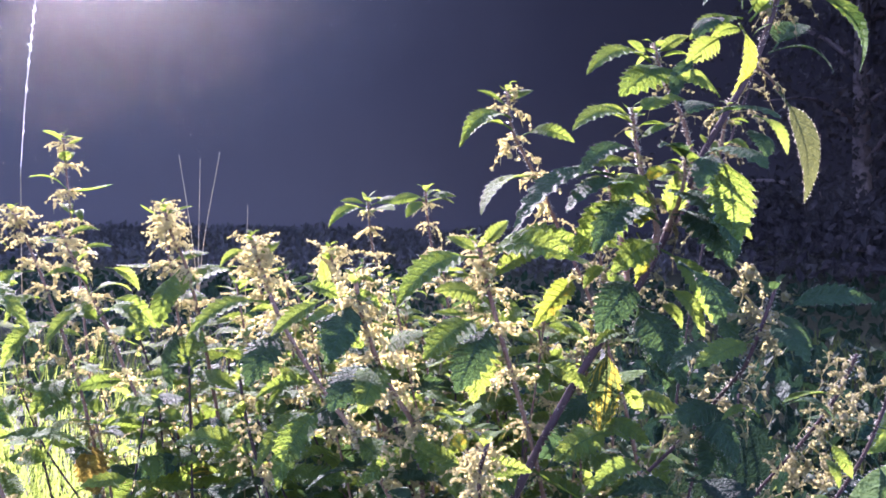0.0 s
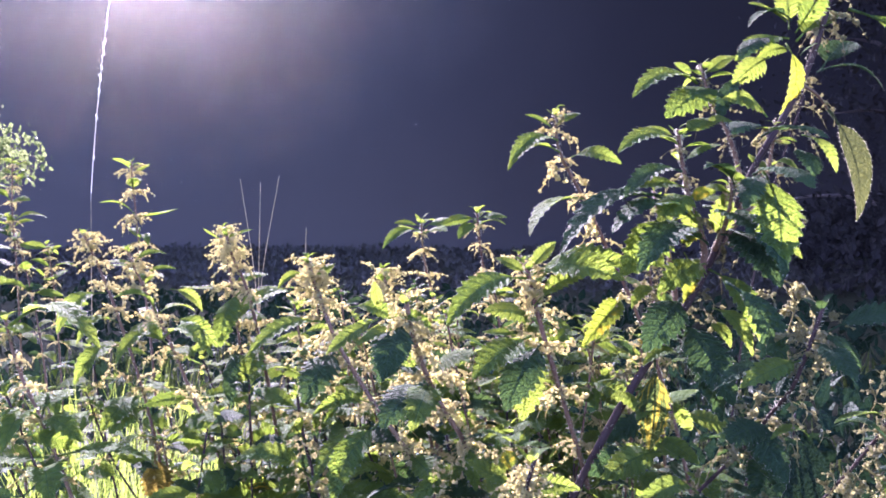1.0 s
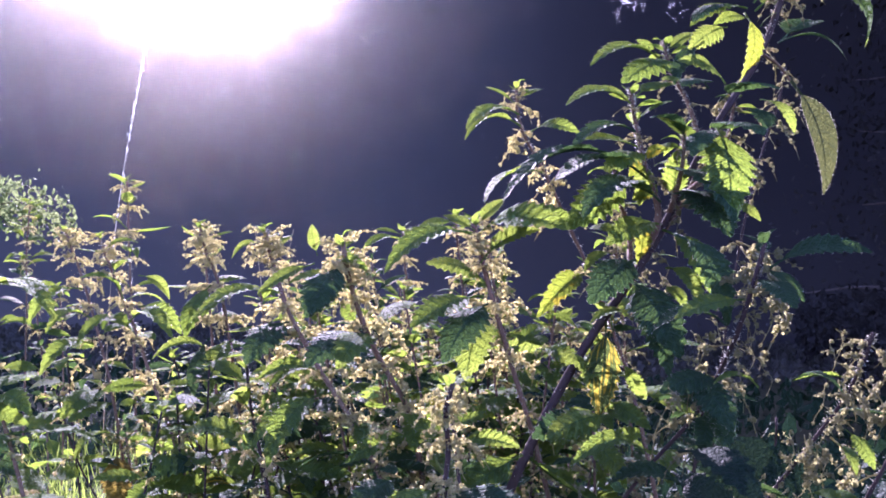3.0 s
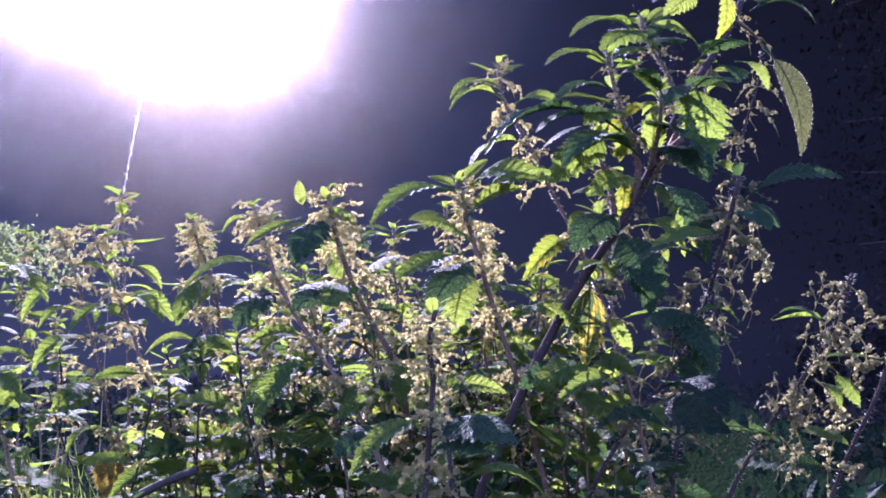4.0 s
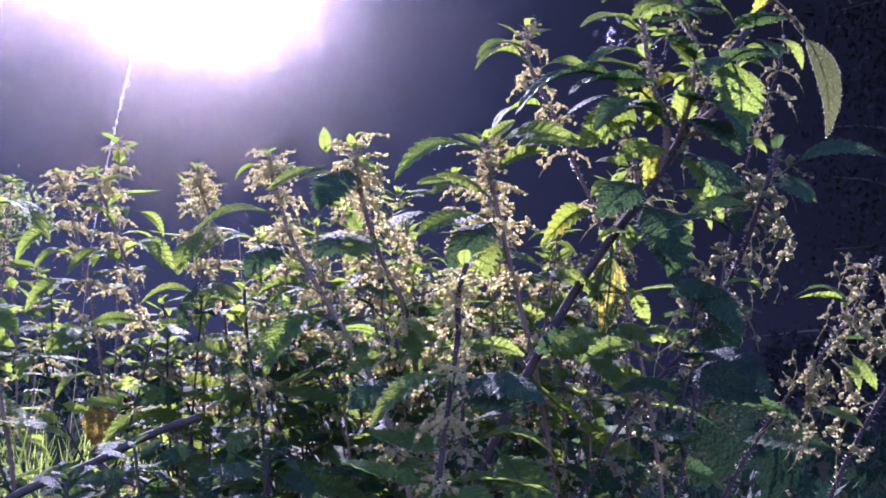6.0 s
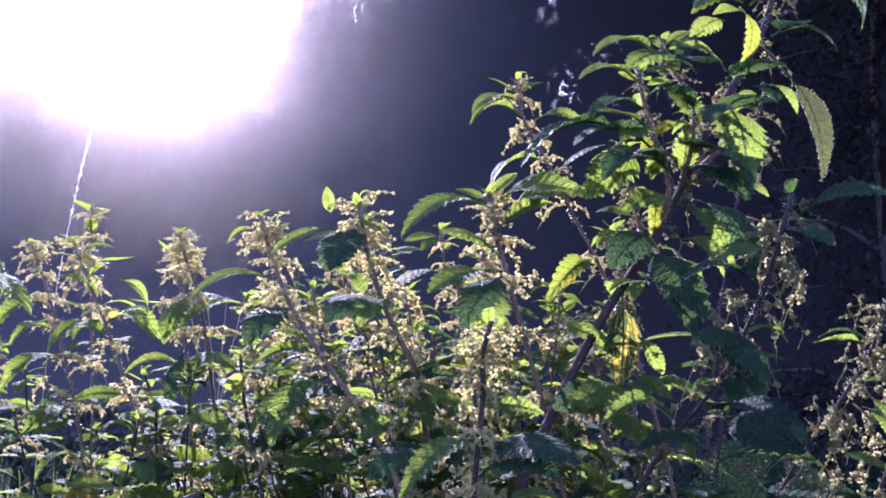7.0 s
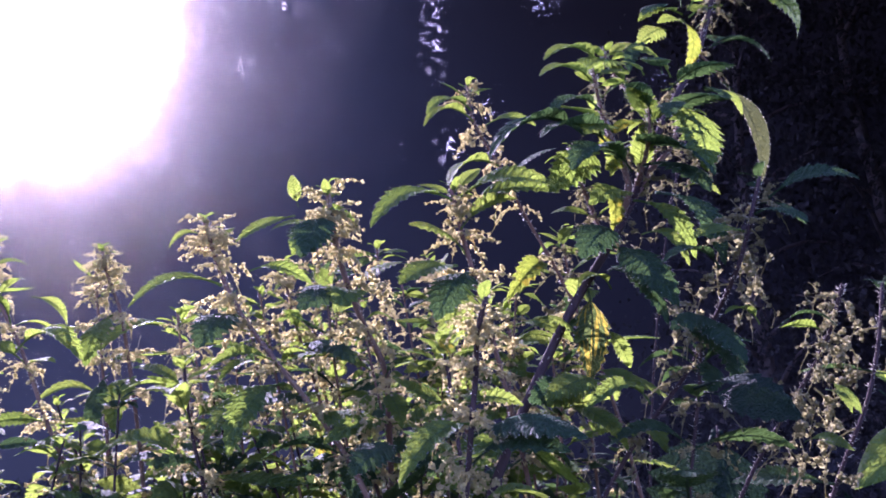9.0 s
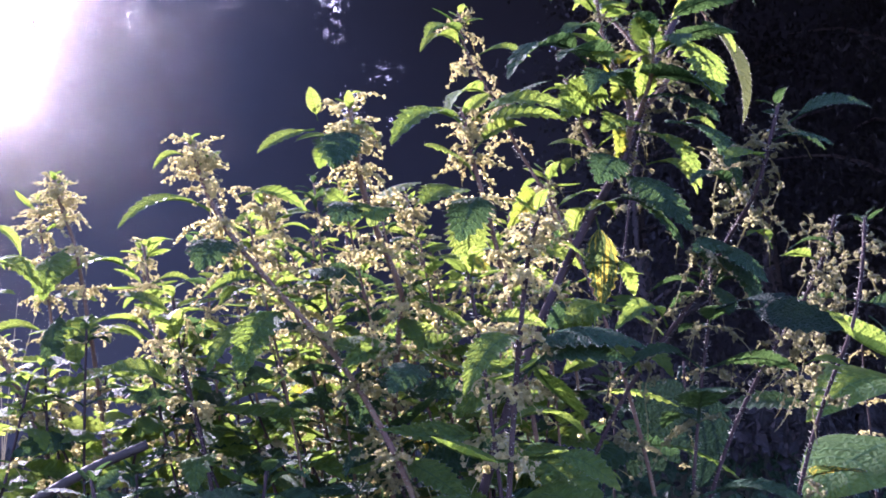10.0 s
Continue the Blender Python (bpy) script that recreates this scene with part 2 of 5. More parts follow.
def leaf_mesh(name, mat, half=0.26, arch=0.1, fold=0.1, teeth=9, twist=0.0, curl=0.0, petiole=0.16, seed=1, bulge=0.010, plain=False, smooth_edge=False):
    """A toothed nettle leaf from the stem (0, 0, 0) to its tip (1, 0, 0), the upper face to +z."""
    rnd = random.Random(seed)
    verts, faces, uvs = [], [], []

    def lay(s, v, w, rise):
        x, y = s, v * w
        z = arch * 4 * s * (1 - s) + fold * abs(y) + rise - curl * max(0.0, s - 0.55) ** 2 * 2
        a = twist * s
        return (x, y * math.cos(a) - (z - arch) * math.sin(a), arch + y * math.sin(a) + (z - arch) * math.cos(a))

    cols = (-1.0, -0.5, 0.0, 0.5, 1.0) if plain else (-1.0, -0.68, -0.34, 0.0, 0.34, 0.68, 1.0)
    wide = len(cols)
    rows = teeth * 2 + 1
    for i in range(rows):
        u = i / (rows - 1)
        w = half * 2.05 * (u + 0.012) ** 0.52 * (1 - u) ** 0.86 if i < rows - 1 else 0.0
        tooth = 0 if smooth_edge else i % 2
        jag = rnd.uniform(0.94, 1.05)
        for v in cols:
            edge = abs(v) ** 3
            ww = w * (1.0 if smooth_edge else jag * 1.03 if tooth else 0.75 * jag) if edge > 0.9 else w * 0.97
            s = petiole + (1 - petiole) * min(1.0, u + 0.055 * edge * (1 if tooth else -0.1) * (1 - u) + 0.045 * abs(v) * (1 - u))
            rise = bulge * (-1 if tooth else 1) * (1 - abs(abs(v) - 0.5)) * min(1, w / 0.1) * (0 if v == 0 else 1)
            verts.append(lay(s, v, ww, rise + rnd.uniform(-0.003, 0.003)))
            uvs.append((u, 0.5 + 0.5 * v))
        if i:
            o = (i - 1) * wide
            for k in range(wide - 1):
                faces.append((o + k, o + k + 1, o + wide + 1 + k, o + wide + k))
    line = [Vector(lay(petiole * 1.03 * i / 5, 0, 0, -0.006)) for i in range(6)]
    n = len(verts)
    tube(line, lambda f: 0.016 - 0.005 * f, 5, 0, verts, faces)
    if plain:
        return mesh_of(name, verts, faces, [mat], uvs=uvs + [(0.5, 0.5)] * (len(verts) - n))
    rib = [Vector(lay(petiole + (1 - petiole) * i / 8 * 0.96, 0, 0, -0.006)) for i in range(9)]
    tube(rib, lambda f: 0.011 * (1 - f) + 0.002, 4, 0, verts, faces)
    count = len(faces)
    for i in range(rows - 1):
        for k, side in ((0, -1), (6, 1)):
            a, b = Vector(verts[i * 7 + k]), Vector(verts[i * 7 + 7 + k])
            for j in range(2):
                c = a.lerp(b, (j + rnd.random()) / 2)
                o = len(verts)
                verts += [c - Vector((0.0022, 0, 0)), c + Vector((0.0022, 0, 0)), c + Vector((rnd.uniform(-0.004, 0.014), side * rnd.uniform(0.010, 0.022), rnd.uniform(-0.008, 0.008)))]
                faces.append((o, o + 1, o + 2))
    uvs += [(0.5, 0.5)] * (len(verts) - n)
    return mesh_of(name, verts, faces, [mat, HAIR], [0] * count + [1] * (len(faces) - count), uvs=uvs)


ICO = bmesh.new()
bmesh.ops.create_icosphere(ICO, subdivisions=1, radius=1.0)
ICO_V, ICO_F = [v.co.copy() for v in ICO.verts], [[v.index for v in f.verts] for f in ICO.faces]
ICO.free()


BUD_V = [(1, 0, 0), (-1, 0, 0), (0, 1, 0), (0, -1, 0), (0, 0, 1), (0, 0, -1)]
BUD_F = [(0, 2, 4), (2, 1, 4), (1, 3, 4), (3, 0, 4), (2, 0, 5), (1, 2, 5), (3, 1, 5), (0, 3, 5)]


def catkin_mesh(name, mat, seed, droop=0.5, knots=20, buds=6, spread=0.060, size=0.038, sides=4):
    """A nettle's flower string: a thin axis of length 1 that sinks in an arc, with short side twigs, set with uneven round knots of small flowers."""
    rnd = random.Random(seed)
    sway = rnd.uniform(-0.25, 0.25)
    line = [Vector((f * (1 - 0.30 * droop * f), sway * math.sin(f * 2.6) + 0.04 * math.sin(f * 9 + seed), 0.12 * f - droop * f * f)) for f in (i / 9 for i in range(10))]
    verts, faces = tube(line, lambda f: 0.014 - 0.008 * f, 4, 0)
    twigs = [line]
    for k in range(sides):
        at = line[1 + (k * 7) // sides]
        way = Vector((rnd.uniform(-0.1, 0.45), (-1) ** k * rnd.uniform(0.25, 0.6), rnd.uniform(-0.4, 0.25))) * rnd.uniform(0.4, 0.75) * (1.1 - 0.1 * k)
        twigs.append([at, at + way * 0.5 + Vector((0, 0, 0.04)), at + way + Vector((0, 0, -0.03))])
        tube(twigs[-1], lambda f: 0.008 - 0.004 * f, 3, 0, verts, faces)
    for n in range(knots):
        tw = twigs[0] if n % 5 < 2 else twigs[1 + rnd.randrange(sides)]
        f = rnd.uniform(0.12, 1.0)
        g = f * (len(tw) - 1)
        i = min(int(g), len(tw) - 2)
        knot = tw[i].lerp(tw[i + 1], g - i)
        swell = rnd.choice((0.55, 0.8, 1.0, 1.0, 1.3)) * (1.1 - 0.3 * f)
        for _ in range(buds):
            c = knot + Vector([rnd.gauss(0, 1) for _ in range(3)]).normalized() * spread * swell * rnd.uniform(0.4, 1)
            r = size * swell * rnd.uniform(0.6, 1.2)
            q = Euler([rnd.uniform(0, 6) for _ in range(3)]).to_matrix()
            o = len(verts)
            verts += [c + q @ (Vector(v) * r) for v in BUD_V]
            faces += [[o + j for j in fc] for fc in BUD_F if rnd.random() < 0.5]
    return mesh_of(name, verts, faces, [mat], smooth=True)


SHAPES = [dict(half=0.27, arch=0.06, fold=0.16, twist=0.1), dict(half=0.29, arch=0.13, fold=-0.10, twist=-0.15), dict(half=0.25, arch=0.18, fold=0.20, twist=0.25),
          dict(half=0.29, arch=0.09, fold=0.05, twist=-0.3, curl=0.25), dict(half=0.24, arch=0.24, fold=0.3, twist=0.0), dict(half=0.27, arch=-0.05, fold=0.22, twist=0.35)]
LEAVES = {key: [leaf_mesh("leaf", mat, seed=i + 7, smooth_edge=key == "o", **s) for i, s in enumerate(SHAPES)] for key, mat in (("g", GREEN), ("d", SHADED), ("y", YELLOW), ("l", LEMON), ("b", BROWN), ("o", OLIVE), ("u", UNDER))}
SLIM = {key: [leaf_mesh("leaf", mat, seed=i + 31, smooth_edge=key == "o", **{**s, "half": 0.17, "fold": 0.2}) for i, s in enumerate(SHAPES)] for key, mat in (("g", GREEN), ("d", SHADED), ("y", YELLOW), ("l", LEMON), ("b", BROWN), ("o", OLIVE))}
PLAIN = {key: [leaf_mesh("leaf", mat, seed=i + 51, plain=True, **{**s, "teeth": 7}) for i, s in enumerate(SHAPES)] for key, mat in (("g", GREEN), ("d", SHADED), ("y", YELLOW), ("l", LEMON), ("u", UNDER))}
BROAD = [leaf_mesh("leaf", GREEN if i % 2 else SHADED, seed=i + 71, smooth_edge=True, **{**s, "half": 0.33}) for i, s in enumerate(SHAPES)]
CATKINS = {"f": [catkin_mesh("flower_string", FLOWER, i, 0.25 + 0.13 * i) for i in range(6)],
           "s": [catkin_mesh("flower_string", GREENFLOWER, i + 20, 0.4 + 0.14 * i, 20, 6, 0.050, 0.033, 3) for i in range(6)]}
SPARSE = {"f": [catkin_mesh("flower_string", FLOWER, i + 40, 0.3 + 0.13 * i, 11, 6, 0.07, 0.045, 2) for i in range(6)],
          "s": [catkin_mesh("flower_string", GREENFLOWER, i + 50, 0.4 + 0.14 * i, 11, 5, 0.055, 0.04, 2) for i in range(6)]}


def frame_along(base, tip, up, wide=1.0):
    """The pose that lays a unit leaf or flower string from base to tip with its upper face towards up."""
    x = Vector(tip) - Vector(base)
    size = x.length
    x.normalize()
    z = Vector(up) - x * Vector(up).dot(x)
    if z.length < 1e-4:
        z = Vector((0.3, -1, 0.2)) - x * Vector((0.3, -1, 0.2)).dot(x)
    z.normalize()
    y = z.cross(x)
    m = Matrix((x, y, z)).transposed().to_4x4() @ Matrix.Diagonal((size, size * wide, size, 1))
    return Matrix.Translation(base) @ m


def leaf(plant, base, tip, up=(0, 0, 1), kind="g", shape=0, wide=1.0, label="", plain=False):
    if plain or kind == "u":
        return part("leaf", PLAIN[kind][shape], plant, frame_along(base, tip, up, wide), label)
    pool = SLIM if wide < 0.75 else LEAVES
    return part("leaf", pool[kind][shape], plant, frame_along(base, tip, up, wide if wide >= 0.75 else wide / 0.65), label)


def petiole(plant, a, b, sag=0.004, r=0.0012):
    a, b = Vector(a), Vector(b)
    vs, fs = tube(spine([a, a.lerp(b, 0.5) + Vector((0, 0, sag)), b], 0.006), lambda f: r * (1.15 - 0.4 * f), 6, 0)
    return part("leaf_stalk", mesh_of("leaf_stalk", [v - plant.location for v in vs], fs, [STEM]), plant)


def flowers(plant, base, tip, kind="f", shape=3):
    return part("flower_string", CATKINS[kind][shape], plant, frame_along(base, tip, (0, -0.2, 1)))


def nettle(label, low, *rest, r=0.0026, size=0.075, leaf_from=0.0, strings=4, string=0.04, flower="f", tint="g", seed=1, gap=0.045, top_leaves=True, hairs=600, group="nettles of the stand", foot=None, string_to=0.36, lift=0.0, head=0, leafy=1.0, wide=0.88, stem=None, plain=False, onto=None):
    """A stinging nettle: its stem goes from the ground through the points given, from low to top. Leaves stand in crossed pairs, with flower
    strings in their axils. leaf_from: metres below the top where the ready-made pairs begin."""
    rnd = random.Random(seed)
    if flower == "f" and not plain:
        strings, string, head = strings + 2, string * 0.8, int(head * 1.4)
    low = Vector(low)
    first = Vector(rest[0])
    if onto:
        foot = tuple(onto.location)
    if foot is None:
        d = (low - first) * (low.z / max(0.05, first.z - low.z))
        foot = (low.x + max(-0.16, min(0.16, d.x * 0.35)), low.y + max(-0.10, min(0.14, d.y * 0.3)), 0.0)
    mid = Vector(foot).lerp(low, 0.55) + (low - first).normalized() * 0.05
    mid.z = low.z * 0.5
    line = spine([low, *rest]) if onto else spine([foot, mid, low, *rest])
    plant = onto or new("nettle")
    plant.location = foot
    if not onto:
        tagged(plant, label, "nettle", group)
    verts, faces = tube(line, lambda f: r * (1.25 - 0.75 * f), 8, 0.10)
    count = len(faces)
    lengths = [0.0]
    for a, b in zip(line, line[1:]):
        lengths.append(lengths[-1] + (b - a).length)
    total = lengths[-1]

    def at(down):
        s = max(0.0, total - down)
        i = min(max(1, int(np.searchsorted(lengths, s))), len(line) - 1)
        k = (s - lengths[i - 1]) / max(1e-6, lengths[i] - lengths[i - 1])
        return line[i - 1].lerp(line[i], k), (line[i] - line[i - 1]).normalized()

    for _ in range(hairs):
        p, d = at(rnd.random() ** 1.3 * min(0.6, total))
        side = d.cross(Vector((rnd.gauss(0, 1), rnd.gauss(0, 1), rnd.gauss(0, 1)))).normalized()
        lat = d.cross(side)
        h = rnd.uniform(0.0012, 0.0030)
        o = len(verts)
        e = p + side * r * 0.8
        verts += [e + lat * 0.00028, e - lat * 0.00028, e + d * 0.0003, e + side * h + d * h * 0.3]
        faces += [(o, o + 1, o + 3), (o + 1, o + 2, o + 3), (o + 2, o, o + 3)]
    part("side_stem" if onto else "stem", mesh_of("stem", [Vector(v) - Vector(foot) for v in verts], faces, [stem or STEM, HAIR], [0] * count + [1] * (len(faces) - count)), plant, label=label if onto else "")
    p, d = at(0.0)
    if top_leaves:
        for i in range(4 if head else 7):
            a = i * 2.4 + rnd.uniform(-0.4, 0.4)
            way = Vector((math.cos(a), math.sin(a), 0.75 - 0.14 * i + rnd.uniform(-0.1, 0.3)))
            size_i = size * (0.16 + 0.045 * i)
            q = p - d * 0.003 * i
            leaf(plant, q, q + way.normalized() * size_i, (0, 0, 1) if i > 2 else -way + Vector((0, 0, 0.2)), tint, rnd.randrange(6), 1.0, plain=plain)
    for i in range(head):
        q, d = at(rnd.uniform(0.0, 0.035))
        a = i * 2.4 + rnd.uniform(-0.4, 0.4)
        way = Vector((math.cos(a), math.sin(a), rnd.uniform(-0.15, 0.75))).normalized()
        part("flower_string", CATKINS[flower][rnd.randrange(3)], plant, frame_along(q, q + way * string * rnd.uniform(0.5, 0.85), (0, 0, 1)))
    down, turn = 0.016, rnd.uniform(0, 3.1)
    while down < total - (0.03 if onto else 0.12):
        q, d = at(down)
        grow = min(1.0, 0.42 + down / 0.16)
        if down > 0.75:
            grow *= 0.85
        if down >= leaf_from:
            for k in (0, 1):
                if rnd.random() > leafy * (0.78 if down > 0.4 else 1.0) * (1.0 if q.z > 0.62 else 0.4):
                    continue
                a = turn + math.pi * k + rnd.uniform(-0.35, 0.35)
                fall = min(0.75, down * 1.6) + rnd.uniform(-0.3, 0.25) - 0.25 - lift
                way = Vector((math.cos(a), math.sin(a), -fall)).normalized()
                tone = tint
                # half of the lower leaves take the shaded copy for the stand's shade
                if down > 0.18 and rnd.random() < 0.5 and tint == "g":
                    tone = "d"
                if down > 0.18 and rnd.random() < 0.07:
                    tone = "y"
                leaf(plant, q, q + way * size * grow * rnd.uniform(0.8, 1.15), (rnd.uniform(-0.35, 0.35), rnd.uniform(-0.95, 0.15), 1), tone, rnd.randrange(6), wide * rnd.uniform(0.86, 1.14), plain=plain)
        if down < string_to:
            dense = strings if down < 0.11 else max(1, strings - 2)
            for k in range(dense):
                a = turn + 1.57 + k * 6.28 / dense + rnd.uniform(-0.5, 0.5)
                way = Vector((math.cos(a), math.sin(a), rnd.uniform(-0.35, 0.35)))
                long = string * rnd.uniform(0.6, 1.15) * min(1.0, 0.55 + down / 0.12)
                part("flower_string", (SPARSE if plain else CATKINS)[flower][rnd.randrange(6)], plant, frame_along(q, q + way.normalized() * long, (0, 0, 1), 1.0))
        down += gap * (0.45 + min(1.0, down / 0.14) * 0.75) * rnd.uniform(0.85, 1.15)
        turn += 1.5708
    return plant

# ---- ground ----
def ground_height(x, y):
    return 0.05 * noise.noise(Vector((x * 0.4, y * 0.4, 3.0))) - 0.04


verts, faces = [], []
cuts = [-400, -120, -50] + [-30 + i * 1.0 for i in range(61)] + [50, 120, 400]
for y in cuts:
    for x in cuts:
        verts.append((x, y, ground_height(x, y)))
n = len(cuts)
faces = [(j * n + i, j * n + i + 1, (j + 1) * n + i + 1, (j + 1) * n + i) for j in range(n - 1) for i in range(n - 1)]
tagged(new("ground", mesh_of("ground", verts, faces, [SOIL])), "dark woodland soil with leaf litter", "ground", kind="structure")

# ---- the wood behind: shade, trees and undergrowth ----
EYE_AREA = Vector((0, 0, 1.2))


def skyward(left, high):
    return Vector((-math.sin(radians(left)) * math.cos(radians(high)), math.cos(radians(left)) * math.cos(radians(high)), math.sin(radians(high))))


# gap sized to cover the sun's white glare in the camera's view
GAPS = [(skyward(25.5, 26.5), 8.0), (skyward(33.0, 26.5), 6.8)]


def sky_gap(p):
    """How open the canopy is at a point of the wood, seen from the clearing: over 0 is open."""
    d = (p - EYE_AREA).normalized()
    edge = 0.8 * noise.noise(d * 9.0) + 0.7 * noise.noise(d * 40.0)
    return edge + max(wide - math.degrees(d.angle(way)) for way, wide in GAPS)


# small gaps between the leaves: degrees to the left, degrees high, half width, half height, openness
CHINKS = [(-3.6, 28.0, 0.7, 2.4, 0.5), (-4.8, 20.1, 0.8, 0.9, 0.4), (-7.2, 22.6, 1.0, 0.5, 0.3), (-8.1, 19.1, 0.5, 0.5, 0.2), (7.5, 29.6, 0.8, 0.8, 0.4), (4.4, 26.8, 1.0, 0.6, 0.15),
          (10.4, 24.8, 0.9, 0.8, 0.15), (12.6, 17.3, 1.0, 0.7, 0.10), (-12.0, 30.0, 1.0, 1.2, 0.3), (-20.0, 23.4, 0.6, 0.4, 0.15), (2.0, 31.0, 1.5, 1.0, 0.3)]


def openness(p):
    """The share of open sky at a point of the wood's edge: all in the gap, thinning out round it as the sun's glare
    falls off.
    """
    deep = -sky_gap(p)
    if deep < 0:
        return 1.0
    share = 0.35 * math.exp(-deep / 0.45) + 0.070 * math.exp(-deep / 2.6) + max(0.0, 0.020 * math.exp(-deep / 5.4) - 0.0006)
    share *= max(0.35, 1.0 + 0.3 * noise.noise(p * 0.43) + 0.35 * noise.noise(p * 1.37) + 0.25 * noise.noise(p * 3.9))
    left = math.degrees(math.atan2(-p.x, p.y))
    high = math.degrees(math.atan2(p.z - EYE_AREA.z, math.hypot(p.x, p.y)))
    for a, e, w, h, much in CHINKS:
        q = ((left - a) / w) ** 2 + ((high - e) / h) ** 2
        if q < 4:
            share += much * math.exp(-q) * max(0.0, noise.noise(p * 4.3) + 0.9 * noise.noise(p * 11.0) - 0.12)
    return share


def wood_wall(radius, seed):
    """The wood's leafy edge: closed far from the gap of sky; towards it thin slits let sky through to imitate the sun's
    glare, and small holes open at the chinks.
    """
    rnd = random.Random(seed)
    verts, faces = [], []
    na, nh, top = 250, 60, 24.0

    def spot(i, j):
        a = radians(-80 + 160 * i / na)
        return Vector((math.sin(a) * radius, math.cos(a) * radius, -0.3 + top * j / nh))

    def patch(*corners):
        o = len(verts)
        verts.extend(spot(i, j) for i, j in corners)
        faces.append((o, o + 1, o + 2, o + 3))

    # slits finer than a pixel: the glare's glow is put into the wall's shape
    def slits(i, j):
        for p in (0.0, 0.5):
            near = [[openness(spot(i + p + u, j + v)) for u in (0.0, 0.5)] for v in (0.0, 0.34, 0.67, 1.0)]
            v = 0.0
            while v < 0.999:
                w = min(1.0, v + rnd.uniform(0.022, 0.042))
                k = min(2, int(v * 3))
                f = min(1.0, max(0.0, v * 3 - k))
                left, right = (min(1.0, near[k][u] + (near[k + 1][u] - near[k][u]) * f) for u in (0, 1))
                if left < 0.97 or right < 0.97:
                    patch((i + p, j + v), (i + p + 0.5, j + v), (i + p + 0.5, j + w - (w - v) * right), (i + p, j + w - (w - v) * left))
                v = w

    def holes(i, j):
        nu, nv = 5, 6
        for q in range(nv):
            for p in range(nu):
                share = openness(spot(i + (p + 0.5) / nu, j + (q + 0.5) / nv)) * rnd.uniform(0.4, 1.6)
                i0, i1, j0, j1 = i + p / nu, i + (p + 1) / nu, j + q / nv, j + (q + 1) / nv
                if share > 0.7:
                    continue
                if share < 0.0011:
                    patch((i0, j0), (i1, j0), (i1, j1), (i0, j1))
                    continue
                half = math.sqrt(share) / 2
                u, v = (0.5 + (0.5 - half) * rnd.uniform(-0.8, 0.8) for _ in range(2))
                turn = rnd.uniform(-0.5, 0.5) if half < 0.25 else 0.0
                o = len(verts)
                verts.extend((spot(i0, j0), spot(i1, j0), spot(i1, j1), spot(i0, j1)))
                for k in range(4):
                    a = turn + math.pi * (0.25 + 0.5 * (k + 2))
                    r = half * 1.414
                    verts.append(spot(i + (p + u + r * math.cos(a)) / nu, j + (q + v + r * math.sin(a)) / nv))
                faces.extend((o + k, o + (k + 1) % 4, o + 4 + (k + 1) % 4, o + 4 + k) for k in range(4))

    for j in range(nh):
        for i in range(na):
            c = spot(i + 0.5, j + 0.5)
            deep = -sky_gap(c)
            if deep < -2.5 or c.z > top * (0.86 + 0.12 * noise.noise(Vector((i * 0.11, 1.0, seed)))):
                continue
            left = math.degrees(math.atan2(-c.x, c.y))
            high = math.degrees(math.atan2(c.z - EYE_AREA.z, math.hypot(c.x, c.y)))
            if any(abs(left - a) < 1.6 * w + 0.3 and abs(high - e) < 1.6 * h + 0.4 for a, e, w, h, _ in CHINKS):
                holes(i, j)
            elif deep < 19.5:
                slits(i, j)
            else:
                patch((i, j), (i + 1, j), (i + 1, j + 1), (i, j + 1))
    return verts, faces


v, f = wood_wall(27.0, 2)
tagged(new("backdrop", mesh_of("backdrop", v, f, [SHADE])), "far wood backdrop, glare and shade put into it, with chinks of sky", "wood", kind="structure")


def leaf_cloud(rnd, places, size, verts, faces, fold=0.25, far=False):
    """Adds a small folded leaf at each place, turned at random."""
    for p in places:
        q = Euler([rnd.uniform(0, 6.3) for _ in range(3)]).to_matrix()
        s = size * rnd.uniform(0.6, 1.35)
        o = len(verts)
        if far:
            for x, y, z in ((0, 0, 0), (0.5, 0.33, fold * 0.4), (1, 0, -0.1), (0.45, -0.33, fold * 0.4)):
                verts.append(Vector(p) + q @ Vector((x * s, y * s, z * s)))
            faces += [(o, o + 1, o + 2), (o, o + 2, o + 3)]
            continue
        for x, y, z in ((0, 0, 0), (0.35, 0.3, fold * 0.3), (0.75, 0.2, fold * 0.2), (1, 0, -0.1), (0.75, -0.2, fold * 0.2), (0.35, -0.3, fold * 0.3), (0.5, 0, -0.02)):
            verts.append(Vector(p) + q @ Vector((x * s, y * s, z * s)))
        faces += [(o, o + 6, o + 1), (o + 1, o + 6, o + 2), (o + 2, o + 6, o + 3), (o + 3, o + 6, o + 4), (o + 4, o + 6, o + 5), (o + 5, o + 6, o)]


